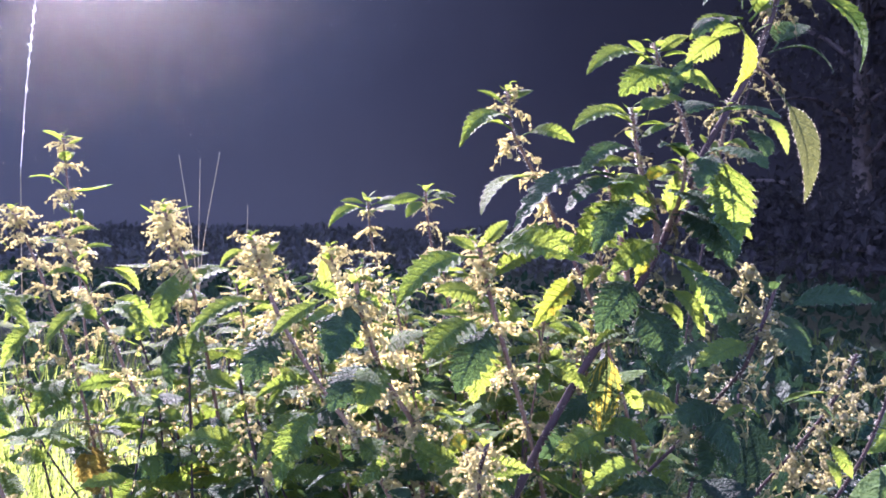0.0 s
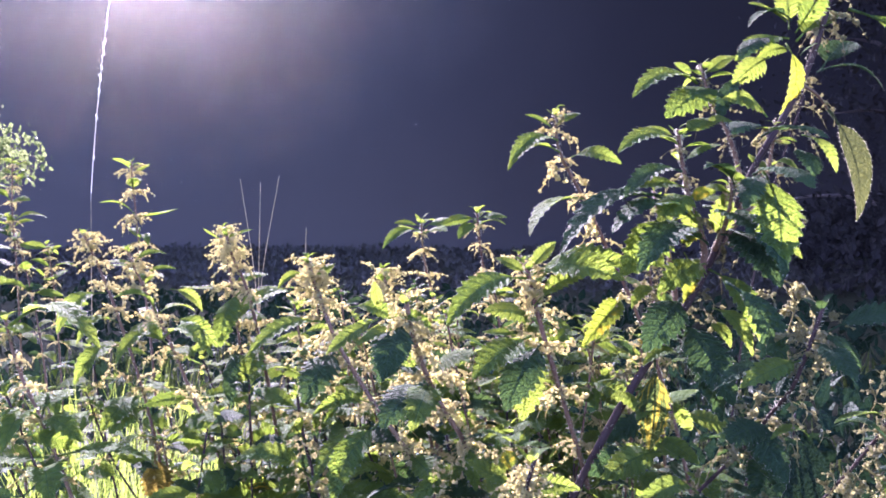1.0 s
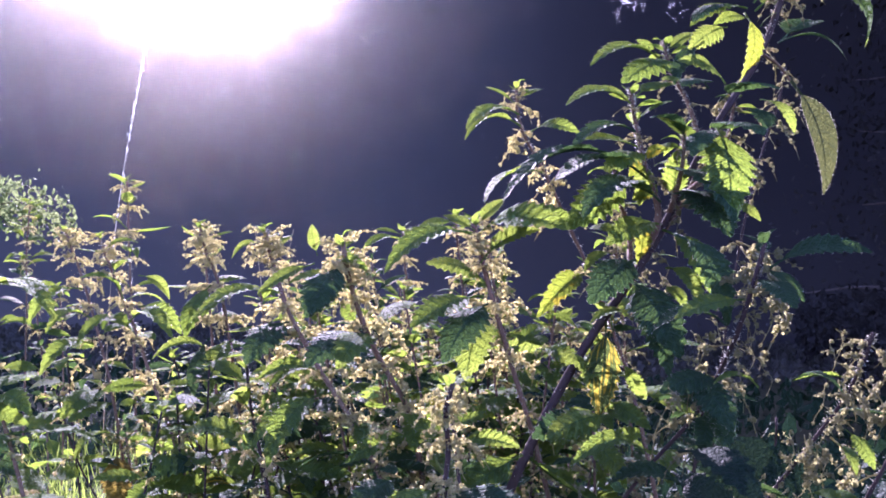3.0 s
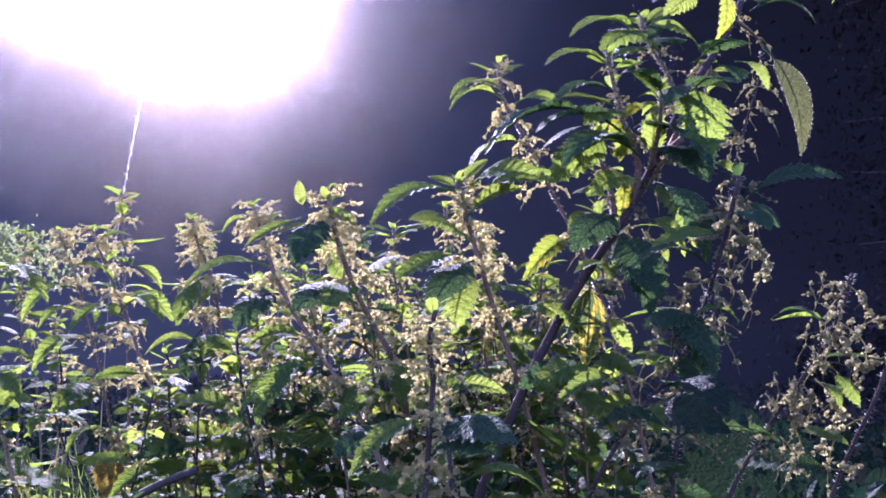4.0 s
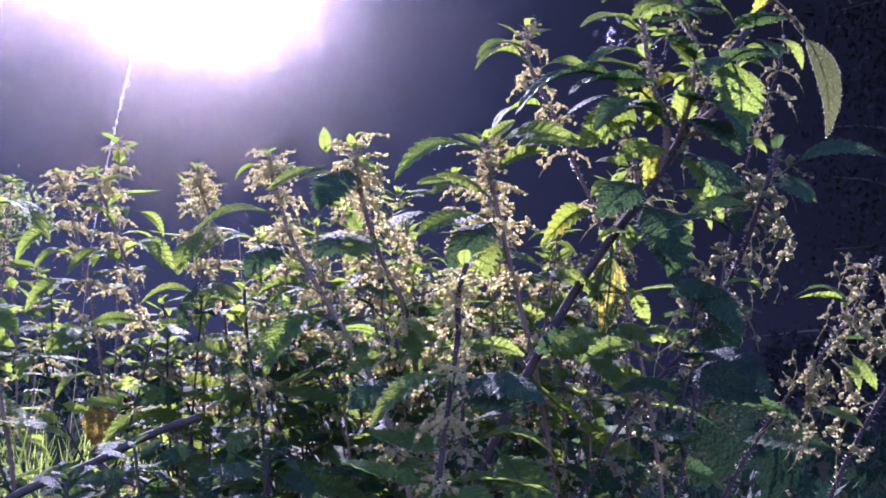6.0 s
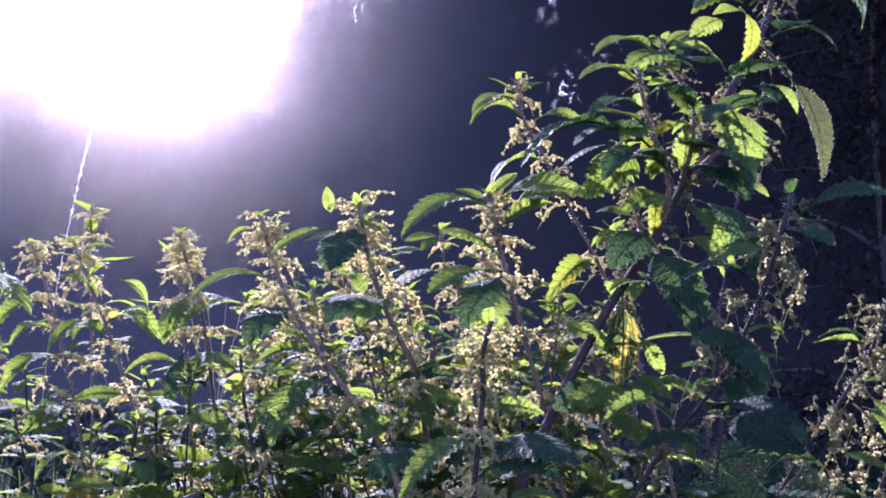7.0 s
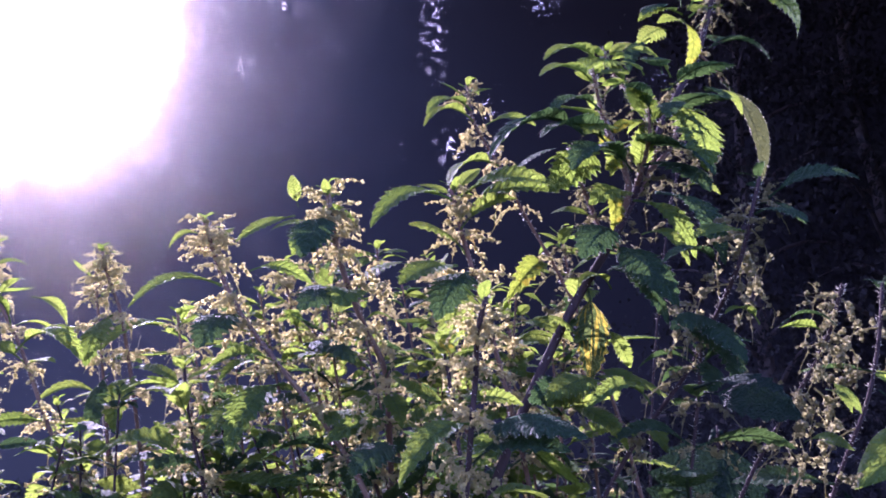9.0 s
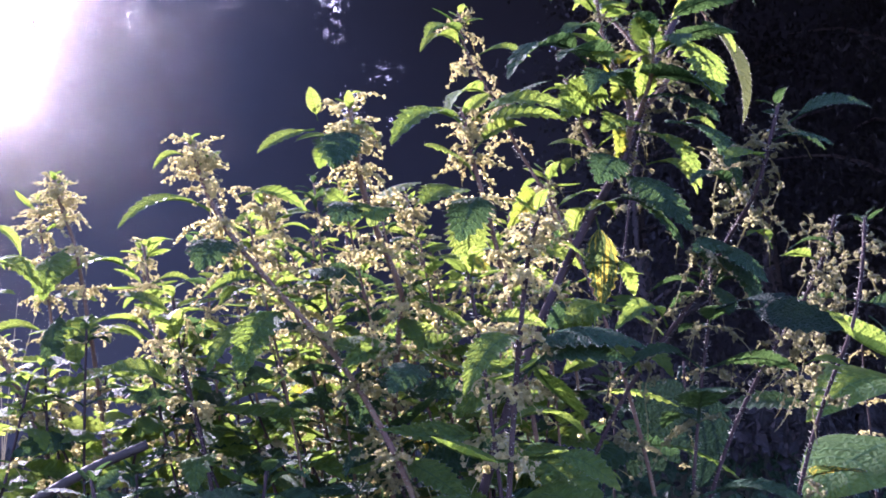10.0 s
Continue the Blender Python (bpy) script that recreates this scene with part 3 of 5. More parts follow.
def tree(x, y, tall, seed, leaves=9000, label="tall tree added to darken the wood's right side"):
    rnd = random.Random(seed)
    t = new("woodland_tree")
    t.location = (x, y, ground_height(x, y) - 0.05)
    tagged(t, label, "tree", "trees of the wood")
    line = spine([(0, 0, 0), (rnd.uniform(-0.3, 0.3), 0.1, tall * 0.35), (rnd.uniform(-0.6, 0.6), 0.2, tall * 0.7), (rnd.uniform(-0.8, 0.8), 0, tall)], 0.5)
    girth = tall * 0.013
    vs, fs = tube(line, lambda k: girth * (1.25 - 1.1 * k), 9, 0.06)
    part("trunk", mesh_of("trunk", vs, fs, [BARK]), t)
    spots = []
    for i in range(22):
        k = 0.05 + 0.9 * i / 22
        base = line[int(k * (len(line) - 1))]
        a, reach = i * 2.4 + rnd.uniform(-0.4, 0.4), tall * 0.26 * (1.1 - k * 0.9) * rnd.uniform(0.7, 1.2)
        tip = base + Vector((math.cos(a) * reach, math.sin(a) * reach, reach * rnd.uniform(0.1, 0.5)))
        limb = spine([base, base.lerp(tip, 0.5) + Vector((0, 0, reach * 0.12)), tip], 0.6)
        if max(sky_gap(b + t.location) for b in limb) > -0.5:
            continue
        vs, fs = tube(limb, lambda q: girth * 0.32 * (1 - q) + 0.015, 5, 0)
        part("limb", mesh_of("limb", vs, fs, [BARK]), t)
        for b in limb[1:]:
            spots.append((b, reach * 0.32))
    vs, fs, places = [], [], []
    while len(places) < leaves:
        c, s = rnd.choice(spots)
        p = c + Vector((rnd.gauss(0, s), rnd.gauss(0, s), rnd.gauss(0, s * 0.7)))
        if sky_gap(p + t.location) < 0.2:
            places.append(p)
        elif rnd.random() < 0.02:
            leaves -= 1
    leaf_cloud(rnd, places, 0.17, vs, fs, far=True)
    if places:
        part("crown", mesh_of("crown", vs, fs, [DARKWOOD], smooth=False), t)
    return t


# trees added so that the right side of the wood looks dark
for i, (x, y, tall) in enumerate(((9.8, 20.5, 16), (12.4, 19, 17), (15.0, 16.5, 16), (18.2, 15.5, 17), (19.5, 11, 15))):
    tree(x, y, tall, 100 + i)
# unseen canopy added above the view to keep skylight off the wood's right side
rnd = random.Random(55)
vs, fs = [], []
NX, NY = 26, 22
for j in range(NY + 1):
    y = 2.5 + 23.0 * j / NY
    for i in range(NX + 1):
        x = -1.0 + 27.0 * i / NX
        edge = 1.6 * noise.noise(Vector((y * 0.5, 7.0, 0)))
        x += edge * (1 - i / NX)
        vs.append((x, y, 3.2 + y * 0.74 + 0.6 * noise.noise(Vector((x * 0.6, y * 0.6, 1)))))
        if i and j:
            a = (j - 1) * (NX + 1) + i - 1
            fs.append((a, a + 1, a + NX + 2, a + NX + 1))
places = [Vector(rnd.choice(vs)) + Vector((rnd.gauss(0, 0.5), rnd.gauss(0, 0.5), abs(rnd.gauss(0.1, 0.35)))) for _ in range(5000)]
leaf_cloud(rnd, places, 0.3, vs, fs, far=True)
tagged(new("overhanging_canopy", mesh_of("overhanging_canopy", vs, fs, [DARKWOOD], smooth=False)), "unseen canopy added to shade the wood's right side", "canopy", kind="stuff")

rnd = random.Random(77)
vs, fs, places = [], [], []
while len(places) < 2200:
    a, e, r = radians(rnd.uniform(10, 48)), radians(rnd.uniform(10, 42)), rnd.uniform(24.5, 26.5)
    p = EYE_AREA + Vector((-math.sin(a) * math.cos(e), math.cos(a) * math.cos(e), math.sin(e))) * r
    g = sky_gap(p)
    if -0.9 < g < 0.45:
        places.append(p)
leaf_cloud(rnd, places, 0.075, vs, fs, far=True)
tagged(new("canopy_edge", mesh_of("canopy_edge", vs, fs, [WOOD], smooth=False)), "dark leafy twigs round the bright gap in the canopy", "foliage", kind="stuff")

vs, fs, places = [], [], []
while len(places) < 6000:
    x, y = rnd.uniform(-9, 9), rnd.uniform(2.6, 11)
    top = 0.25 + 0.2 * noise.noise(Vector((x * 0.7, y * 0.7, 8)))
    places.append((x, y, rnd.random() ** 0.6 * max(0.15, top) + 0.02))
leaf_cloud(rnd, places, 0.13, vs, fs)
tagged(new("undergrowth", mesh_of("undergrowth", vs, fs, [UNDER], smooth=False)), "leafy undergrowth on the wood's floor, shade put into its green", "undergrowth", kind="stuff")

vs, fs, places = [], [], []
while len(places) < 1900:
    x, y = rnd.uniform(0.15, 3.6), rnd.uniform(1.7, 4.2)
    top = 0.55 + 0.25 * noise.noise(Vector((x * 1.3, y * 1.3, 2)))
    places.append((x, y, top * rnd.random() ** 0.5 + 0.02))
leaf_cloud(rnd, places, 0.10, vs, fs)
tagged(new("bramble_thicket", mesh_of("bramble_thicket", vs, fs, [UNDER], smooth=False)), "low thicket of broad leaves, shade put into their dull green", "thicket", kind="stuff")

vs, fs, places = [], [], []
while len(places) < 16000:
    x, y = rnd.uniform(-20, 7), rnd.uniform(13, 25)
    top = 0.15 + 0.25 * noise.noise(Vector((x * 0.45, y * 0.2, 4))) + 0.15 * noise.noise(Vector((x * 1.9, y * 0.6, 9)))
    places.append((x, y, max(0.1, top) * rnd.random() ** 0.8))
leaf_cloud(rnd, places, 0.15, vs, fs, far=True)
tagged(new("wood_edge_shrubs", mesh_of("wood_edge_shrubs", vs, fs, [WOOD], smooth=False)), "dim low shrubs along the shaded wood's edge", "shrubs", kind="stuff")

# low shrubs added, in a shade-dark colour, below the right side
vs, fs, places = [], [], []
while len(places) < 12000:
    x, y = rnd.uniform(4.5, 22), rnd.uniform(6, 24)
    top = 1.3 + 1.0 * noise.noise(Vector((x * 0.35, y * 0.35, 4)))
    if x < y + 3 and x > 0.28 * y:
        places.append((x, y, max(0.3, top) * rnd.random() ** 0.7))
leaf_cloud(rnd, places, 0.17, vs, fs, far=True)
tagged(new("evergreen_shrubs", mesh_of("evergreen_shrubs", vs, fs, [DEEP], smooth=False)), "shrubs added to darken the wood's lower right side", "shrubs", kind="stuff")

# tall grass in the sun
verts, faces = [], []
for i in range(3200):
    x, y = -0.95 + 0.42 * rnd.gauss(0, 1), 1.75 + 0.5 * rnd.gauss(0, 1)
    if x > -0.45 - 0.2 * rnd.random() and y < 1.5 or y < 0.75 or y < 1.1 and x > -0.75:
        continue
    if rnd.random() > 0.6 + 0.6 * noise.noise(Vector((x * 2, y * 2, 1))):
        continue
    tall, a, bend, w = rnd.uniform(0.45, 1.08) * (1.0 - 0.22 * min(2.0, math.hypot((x + 0.95) / 0.6, (y - 1.75) / 0.8))), rnd.uniform(0, 6.3), rnd.uniform(0.05, 0.35), rnd.uniform(0.0018, 0.0042)
    o = len(verts)
    for k in range(6):
        q = k / 5
        c = Vector((x + math.cos(a) * bend * q * q * tall, y + math.sin(a) * bend * q * q * tall, tall * (q - 0.25 * bend * q * q)))
        side = Vector((-math.sin(a), math.cos(a), 0)) * w * (1 - q ** 2.2 + 0.03)
        verts += [c - side, c + Vector((0, 0, -0.001)) + Vector((math.cos(a), math.sin(a), 0)) * w * 0.4, c + side]
        if k:
            e = o + (k - 1) * 3
            faces += [(e, e + 1, e + 4, e + 3), (e + 1, e + 2, e + 5, e + 4)]
tagged(new("tall_grass", mesh_of("tall_grass", verts, faces, [GRASS])), "sunlit yellow-green tall grass beside the nettles", "grass", kind="stuff")

# short grass over the clearing, thinner under the trees
verts, faces = [], []
for i in range(42000):
    r, a = 7.5 * rnd.random() ** 0.62, rnd.uniform(0, 6.2832)
    x, y = r * math.cos(a), r * math.sin(a) + 0.5
    if rnd.random() > 0.72 + 0.8 * noise.noise(Vector((x * 0.8, y * 0.8, 5))):
        continue
    tall, turn, bend, w = rnd.uniform(0.08, 0.30), rnd.uniform(0, 6.3), rnd.uniform(0.2, 0.7), rnd.uniform(0.004, 0.010)
    o, z = len(verts), ground_height(x, y) - 0.01
    out, side = Vector((math.cos(turn), math.sin(turn), 0)), Vector((-math.sin(turn), math.cos(turn), 0))
    base = Vector((x, y, z))
    verts += [base - side * w, base + side * w, base + out * bend * tall * 0.35 + side * w * 0.7 + Vector((0, 0, tall * 0.6)), base + out * bend * tall * 0.35 - side * w * 0.7 + Vector((0, 0, tall * 0.6)), base + out * bend * tall + Vector((0, 0, tall * 0.9))]
    faces += [(o, o + 1, o + 2, o + 3), (o + 3, o + 2, o + 4)]
tagged(new("short_grass", mesh_of("short_grass", verts, faces, [MEADOW])), "short dull green grass on the clearing's floor", "grass", kind="stuff")

# ---- the nettles, each placed to fit the camera's view ----

# the tallest stem, leaning, with large leaves
tall = nettle("tall leaning nettle with thick purple-brown stem and bright leaves", (0.091, 0.6, 1.172), (0.113, 0.6, 1.213), (0.16, 0.61, 1.285), (0.208, 0.64, 1.376), (0.252, 0.66, 1.451), (0.27, 0.67, 1.5), (0.284, 0.68, 1.557), r=0.0046, size=0.085, leaf_from=0.42, leafy=0.55, strings=3, string=0.035, flower='s', string_to=0.4, seed=3, hairs=400, foot=(-0.2, 0.6, 0), stem=DARKSTEM)
leaf(tall, (0.237, 0.66, 1.493), (0.202, 0.64, 1.503), up=(0, -0.6, 0.9))
leaf(tall, (0.239, 0.66, 1.487), (0.24, 0.68, 1.526), up=(0, -1, 0.25), shape=3)
leaf(tall, (0.244, 0.66, 1.484), (0.271, 0.68, 1.523), up=(0, -1, 0.25), shape=1)
leaf(tall, (0.239, 0.66, 1.48), (0.193, 0.63, 1.462), up=(0, -0.35, 0.95), shape=3, wide=0.85)
leaf(tall, (0.237, 0.66, 1.476), (0.233, 0.66, 1.42), up=(0.5, -0.85, 0.25), kind="l", shape=4, wide=0.7)
leaf(tall, (0.241, 0.660, 1.494), (0.198, 0.630, 1.482), up=(0, -0.2, 1), kind="d", shape=2, wide=0.7)
leaf(tall, (0.223, 0.650, 1.478), (0.192, 0.620, 1.456), up=(-0.3, -0.5, 0.8), kind="d", shape=1, wide=0.9)
leaf(tall, (0.239, 0.660, 1.472), (0.212, 0.640, 1.463), up=(0, -0.7, 0.7), shape=3, wide=0.9)
leaf(tall, (0.251, 0.670, 1.468), (0.262, 0.660, 1.476), up=(0, -0.6, 0.9), shape=1, wide=0.8)
leaf(tall, (0.192, 0.630, 1.410), (0.168, 0.610, 1.411), up=(0, -0.6, 0.9), shape=1, wide=0.9)
leaf(tall, (0.203, 0.620, 1.407), (0.179, 0.580, 1.398), up=(0, -0.3, 1), kind="d", shape=1)
leaf(tall, (0.234, 0.620, 1.390), (0.234, 0.580, 1.368), up=(0.2, -0.3, 1), kind="d", shape=1, wide=1.0)
leaf(tall, (0.185, 0.600, 1.363), (0.155, 0.570, 1.374), up=(0, -0.3, 1), kind="d", shape=2, wide=0.95)
leaf(tall, (0.203, 0.600, 1.371), (0.183, 0.560, 1.346), up=(-0.3, -0.6, 0.7), kind="d", shape=1, wide=0.9)
leaf(tall, (0.245, 0.66, 1.478), (0.288, 0.7, 1.509), up=(-0.2, -0.6, 0.8))
leaf(tall, (0.267, 0.67, 1.457), (0.308, 0.72, 1.488), up=(-0.2, -0.6, 0.8), kind="d")
leaf(tall, (0.264, 0.67, 1.455), (0.312, 0.66, 1.437), up=(0.1, -0.3, 1), kind="d", shape=4, wide=0.7)
petiole(tall, (0.25, 0.66, 1.443), (0.276, 0.675, 1.424))
leaf(tall, (0.274, 0.675, 1.428), (0.302, 0.68, 1.337), up=(0.45, -0.85, 0.15), kind="o", shape=1, wide=0.7, label="long hanging leaf, edges turning yellow")
leaf(tall, (0.244, 0.640, 1.403), (0.262, 0.620, 1.372), up=(0.3, -0.5, 0.8), shape=2, wide=0.8)
leaf(tall, (0.205, 0.6, 1.373), (0.207, 0.56, 1.307), up=(0.15, -1, 0.35), shape=1, wide=1.1)
leaf(tall, (0.206, 0.63, 1.373), (0.228, 0.56, 1.36), up=(0, -0.25, 1), kind="d", shape=1)
leaf(tall, (0.221, 0.65, 1.418), (0.184, 0.62, 1.43), up=(0, -0.7, 0.7), shape=3)
leaf(tall, (0.199, 0.65, 1.453), (0.18, 0.63, 1.412), up=(-0.5, -0.8, 0.3), kind="d", wide=0.8)
leaf(tall, (0.224, 0.66, 1.465), (0.192, 0.64, 1.441), up=(-0.1, -0.9, 0.4), shape=1)
leaf(tall, (0.214, 0.64, 1.402), (0.243, 0.58, 1.395), up=(0, -0.2, 1), kind="d", shape=1)
leaf(tall, (0.196, 0.63, 1.362), (0.162, 0.58, 1.377), up=(0, -0.6, 0.9))
leaf(tall, (0.184, 0.62, 1.332), (0.208, 0.56, 1.293), up=(0, -0.4, 1), kind="d", shape=1, wide=1.1)
leaf(tall, (0.17, 0.61, 1.302), (0.199, 0.58, 1.251), up=(0.4, -0.8, 0.4), shape=2, wide=0.8)
leaf(tall, (0.146, 0.6, 1.266), (0.176, 0.55, 1.214), up=(0, -0.9, 0.5), kind="d", shape=1, wide=0.9)
leaf(tall, (0.151, 0.61, 1.28), (0.117, 0.56, 1.247), up=(-0.1, -0.8, 0.5), kind="d", shape=1, wide=1.0)
leaf(tall, (0.13, 0.6, 1.235), (0.126, 0.59, 1.17), up=(0, -1, 0.1), kind="y", shape=1, wide=0.85, label="drooping leaf half turned yellow")
leaf(tall, (0.139, 0.6, 1.21), (0.158, 0.61, 1.18), up=(0, -1, 0.2), shape=2, wide=0.8)
leaf(tall, (0.177, 0.62, 1.323), (0.179, 0.6, 1.36), up=(0, -1, 0.25), shape=3)
leaf(tall, (0.276, 0.64, 1.497), (0.305, 0.604, 1.430), up=(0.85, 0.1, 0.5), shape=4, wide=0.55)
leaf(tall, (0.168, 0.61, 1.306), (0.13, 0.57, 1.291), up=(0, -0.6, 0.9), shape=3)
leaf(tall, (0.17, 0.63, 1.349), (0.213, 0.55, 1.31), up=(0.1, -0.3, 1), kind="d", shape=3, wide=1.05)
leaf(tall, (0.148, 0.61, 1.25), (0.164, 0.55, 1.222), up=(0.1, -0.4, 1), kind="d", shape=1)
flowers(tall, (0.264, 0.67, 1.435), (0.287, 0.66, 1.422), "s", 2)
flowers(tall, (0.224, 0.62, 1.295), (0.253, 0.58, 1.266), "s", 3)
flowers(tall, (0.228, 0.62, 1.291), (0.214, 0.58, 1.247), "s", 4)
flowers(tall, (0.231, 0.6, 1.27), (0.243, 0.57, 1.211), "s", 3)
flowers(tall, (0.27, 0.67, 1.506), (0.283, 0.66, 1.479), "s", 3)
flowers(tall, (0.277, 0.67, 1.5), (0.301, 0.64, 1.491), "s", 1)
behind = nettle("slender nettle hung with seed strings behind the tall stem", (0.276, 0.87, 1.293), (0.287, 0.86, 1.362), (0.302, 0.86, 1.416), (0.315, 0.86, 1.458), (0.319, 0.86, 1.489), r=0.002, size=0.04, strings=3, string=0.038, flower='s', string_to=0.3, seed=66, leafy=0, top_leaves=False, gap=0.04, hairs=200, stem=DARKSTEM)

# its side shoots
shoot_b = nettle("crowded nettle shoot with seed strings beside the tall stem", (0.179, 0.625, 1.321), (0.215, 0.64, 1.358), (0.226, 0.655, 1.39), (0.23, 0.655, 1.415), r=0.0018, size=0.045, strings=4, string=0.028, flower='s', string_to=0.2, seed=62, leafy=0.8, hairs=200, onto=tall)
shoot_c = nettle("small leafy nettle shoot among the stems", (0.148, 0.612, 1.266), (0.148, 0.65, 1.309), (0.141, 0.655, 1.336), (0.137, 0.66, 1.361), r=0.0018, size=0.05, strings=4, string=0.028, flower='s', string_to=0.2, seed=63, hairs=200, onto=tall)
shoot_d = nettle("small leafy nettle shoot among the stems", (0.175, 0.62, 1.312), (0.182, 0.6, 1.348), (0.183, 0.6, 1.373), r=0.0018, size=0.05, strings=3, string=0.028, flower='s', string_to=0.2, seed=64, hairs=200, onto=tall)
shoot = nettle("leafy nettle shoot with bright young leaves and seed strings", (0.158, 0.612, 1.282), (0.202, 0.65, 1.363), (0.196, 0.67, 1.408), (0.186, 0.69, 1.438), (0.18, 0.7, 1.467), r=0.0022, size=0.06, leaf_from=0.4, strings=2, string=0.03, flower='s', string_to=0.3, seed=5, onto=tall)
leaf(shoot, (0.178, 0.7, 1.452), (0.117, 0.66, 1.436), up=(0, -0.6, 0.9), shape=2)
leaf(shoot, (0.175, 0.7, 1.457), (0.158, 0.7, 1.469), up=(0, -0.7, 0.7), shape=1)
leaf(shoot, (0.182, 0.7, 1.457), (0.208, 0.7, 1.476), up=(0, -0.8, 0.6), shape=3)
leaf(shoot, (0.195, 0.69, 1.443), (0.143, 0.64, 1.416), up=(0, -0.6, 0.9), shape=1)
leaf(shoot, (0.199, 0.69, 1.427), (0.156, 0.66, 1.441), up=(0, -0.6, 0.9))
side = nettle("nettle shoot with bright toothed leaves and a hairy stem", (0.158, 0.612, 1.28), (0.167, 0.61, 1.314), (0.158, 0.61, 1.344), (0.151, 0.615, 1.378), (0.146, 0.61, 1.405), r=0.0024, size=0.06, leaf_from=0.26, strings=3, string=0.03, flower='s', string_to=0.3, seed=6, onto=tall)
leaf(side, (0.156, 0.620, 1.354), (0.147, 0.600, 1.340), up=(0, -1, 0.25), kind="l", shape=3, wide=1.1)
leaf(side, (0.168, 0.620, 1.336), (0.148, 0.600, 1.321), up=(0, -0.9, 0.4), kind="l", shape=1, wide=1.0)
leaf(side, (0.147, 0.615, 1.395), (0.098, 0.585, 1.387), up=(0, -0.6, 0.9), shape=2, wide=1.05)
leaf(side, (0.146, 0.615, 1.399), (0.123, 0.61, 1.407), up=(0, -0.6, 0.9))
leaf(side, (0.149, 0.615, 1.399), (0.182, 0.64, 1.415), up=(0, -0.6, 0.9), shape=1)
leaf(side, (0.15, 0.615, 1.38), (0.175, 0.6, 1.393), up=(0, -0.6, 0.9), shape=1)
leaf(side, (0.153, 0.615, 1.363), (0.11, 0.58, 1.361), up=(0, -0.6, 0.9))
leaf(side, (0.155, 0.615, 1.355), (0.171, 0.6, 1.36), up=(0, -1, 0.25), kind="l", shape=3, wide=1.1)
leaf(side, (0.157, 0.615, 1.353), (0.154, 0.6, 1.319), up=(0, -1, 0.25), shape=3, wide=0.9)
leaf(side, (0.157, 0.61, 1.34), (0.091, 0.56, 1.33), up=(0, -0.3, 1), kind="d", shape=2)
leaf(side, (0.151, 0.615, 1.374), (0.101, 0.58, 1.353), up=(0, -0.6, 0.9), kind="d", shape=2, wide=0.85)
leaf(side, (0.161, 0.61, 1.33), (0.108, 0.55, 1.304), up=(0, -0.6, 0.9), kind="d", shape=2)
leaf(side, (0.158, 0.61, 1.355), (0.127, 0.57, 1.337), up=(0, -0.6, 0.9), shape=1)
leaf(side, (0.138, 0.615, 1.355), (0.056, 0.56, 1.315), up=(0, -0.3, 1), kind="d", shape=2, wide=0.8)
leaf(side, (0.148, 0.615, 1.34), (0.103, 0.58, 1.298), up=(0, -0.8, 0.5), shape=1)

# the stem with the clear top before the dark wood
clear = nettle("slender nettle with pale flower strings and bright paired leaves", (0.123, 0.68, 1.27), (0.105, 0.69, 1.31), (0.084, 0.69, 1.355), (0.062, 0.69, 1.399), (0.059, 0.69, 1.428), r=0.0024, size=0.062, leaf_from=0.2, strings=2, string=0.033, string_to=0.4, seed=8, flower='f', head=3)
leaf(clear, (0.059, 0.69, 1.413), (0.034, 0.68, 1.425), up=(0, -0.6, 0.9))
leaf(clear, (0.059, 0.69, 1.416), (0.081, 0.7, 1.428), up=(0, -0.6, 0.9), shape=1)
leaf(clear, (0.062, 0.69, 1.404), (0.02, 0.65, 1.384), up=(0, -0.6, 0.9), shape=2)
leaf(clear, (0.064, 0.69, 1.394), (0.02, 0.66, 1.377), up=(0, -0.2, 1), shape=4)
leaf(clear, (0.071, 0.69, 1.389), (0.112, 0.67, 1.382), up=(0, -0.6, 0.9), shape=2)
leaf(clear, (0.084, 0.69, 1.355), (0.036, 0.65, 1.324), up=(-0.2, -0.2, 1), shape=2)
leaf(clear, (0.091, 0.69, 1.343), (0.129, 0.67, 1.364), up=(0, -0.6, 0.9), kind="d", shape=1)
leaf(clear, (0.118, 0.69, 1.271), (0.08, 0.65, 1.235), up=(0.3, -0.7, 0.7), kind="l", shape=4, wide=0.8, label="folded leaf turning yellow")
flowers(clear, (0.071, 0.69, 1.382), (0.041, 0.68, 1.365), "f", 1)
flowers(clear, (0.074, 0.69, 1.377), (0.083, 0.67, 1.364), "f", 2)
flowers(clear, (0.064, 0.69, 1.411), (0.083, 0.68, 1.4), "f", 2)
flowers(clear, (0.057, 0.69, 1.413), (0.033, 0.68, 1.41), "f", 1)
flowers(clear, (0.091, 0.69, 1.351), (0.06, 0.67, 1.317), "f", 2)
flowers(clear, (0.093, 0.69, 1.343), (0.104, 0.67, 1.352), "f", 1)

# the middle of the stand
mid_a = nettle("nettle with cream flower strings and a reddish stem", (0.079, 0.63, 1.149), (0.063, 0.61, 1.203), (0.05, 0.6, 1.247), (0.04, 0.595, 1.284), (0.035, 0.59, 1.307), r=0.003, size=0.06, leaf_from=0.17, strings=4, string=0.042, seed=11, head=8, wide=0.76)
leaf(mid_a, (0.035, 0.59, 1.296), (-0.022, 0.55, 1.266), up=(0, -0.6, 0.9), shape=2)
leaf(mid_a, (0.037, 0.59, 1.301), (0.057, 0.6, 1.322), up=(0, -0.6, 0.9))
leaf(mid_a, (0.037, 0.59, 1.298), (0.012, 0.6, 1.31), up=(0, -0.6, 0.9))
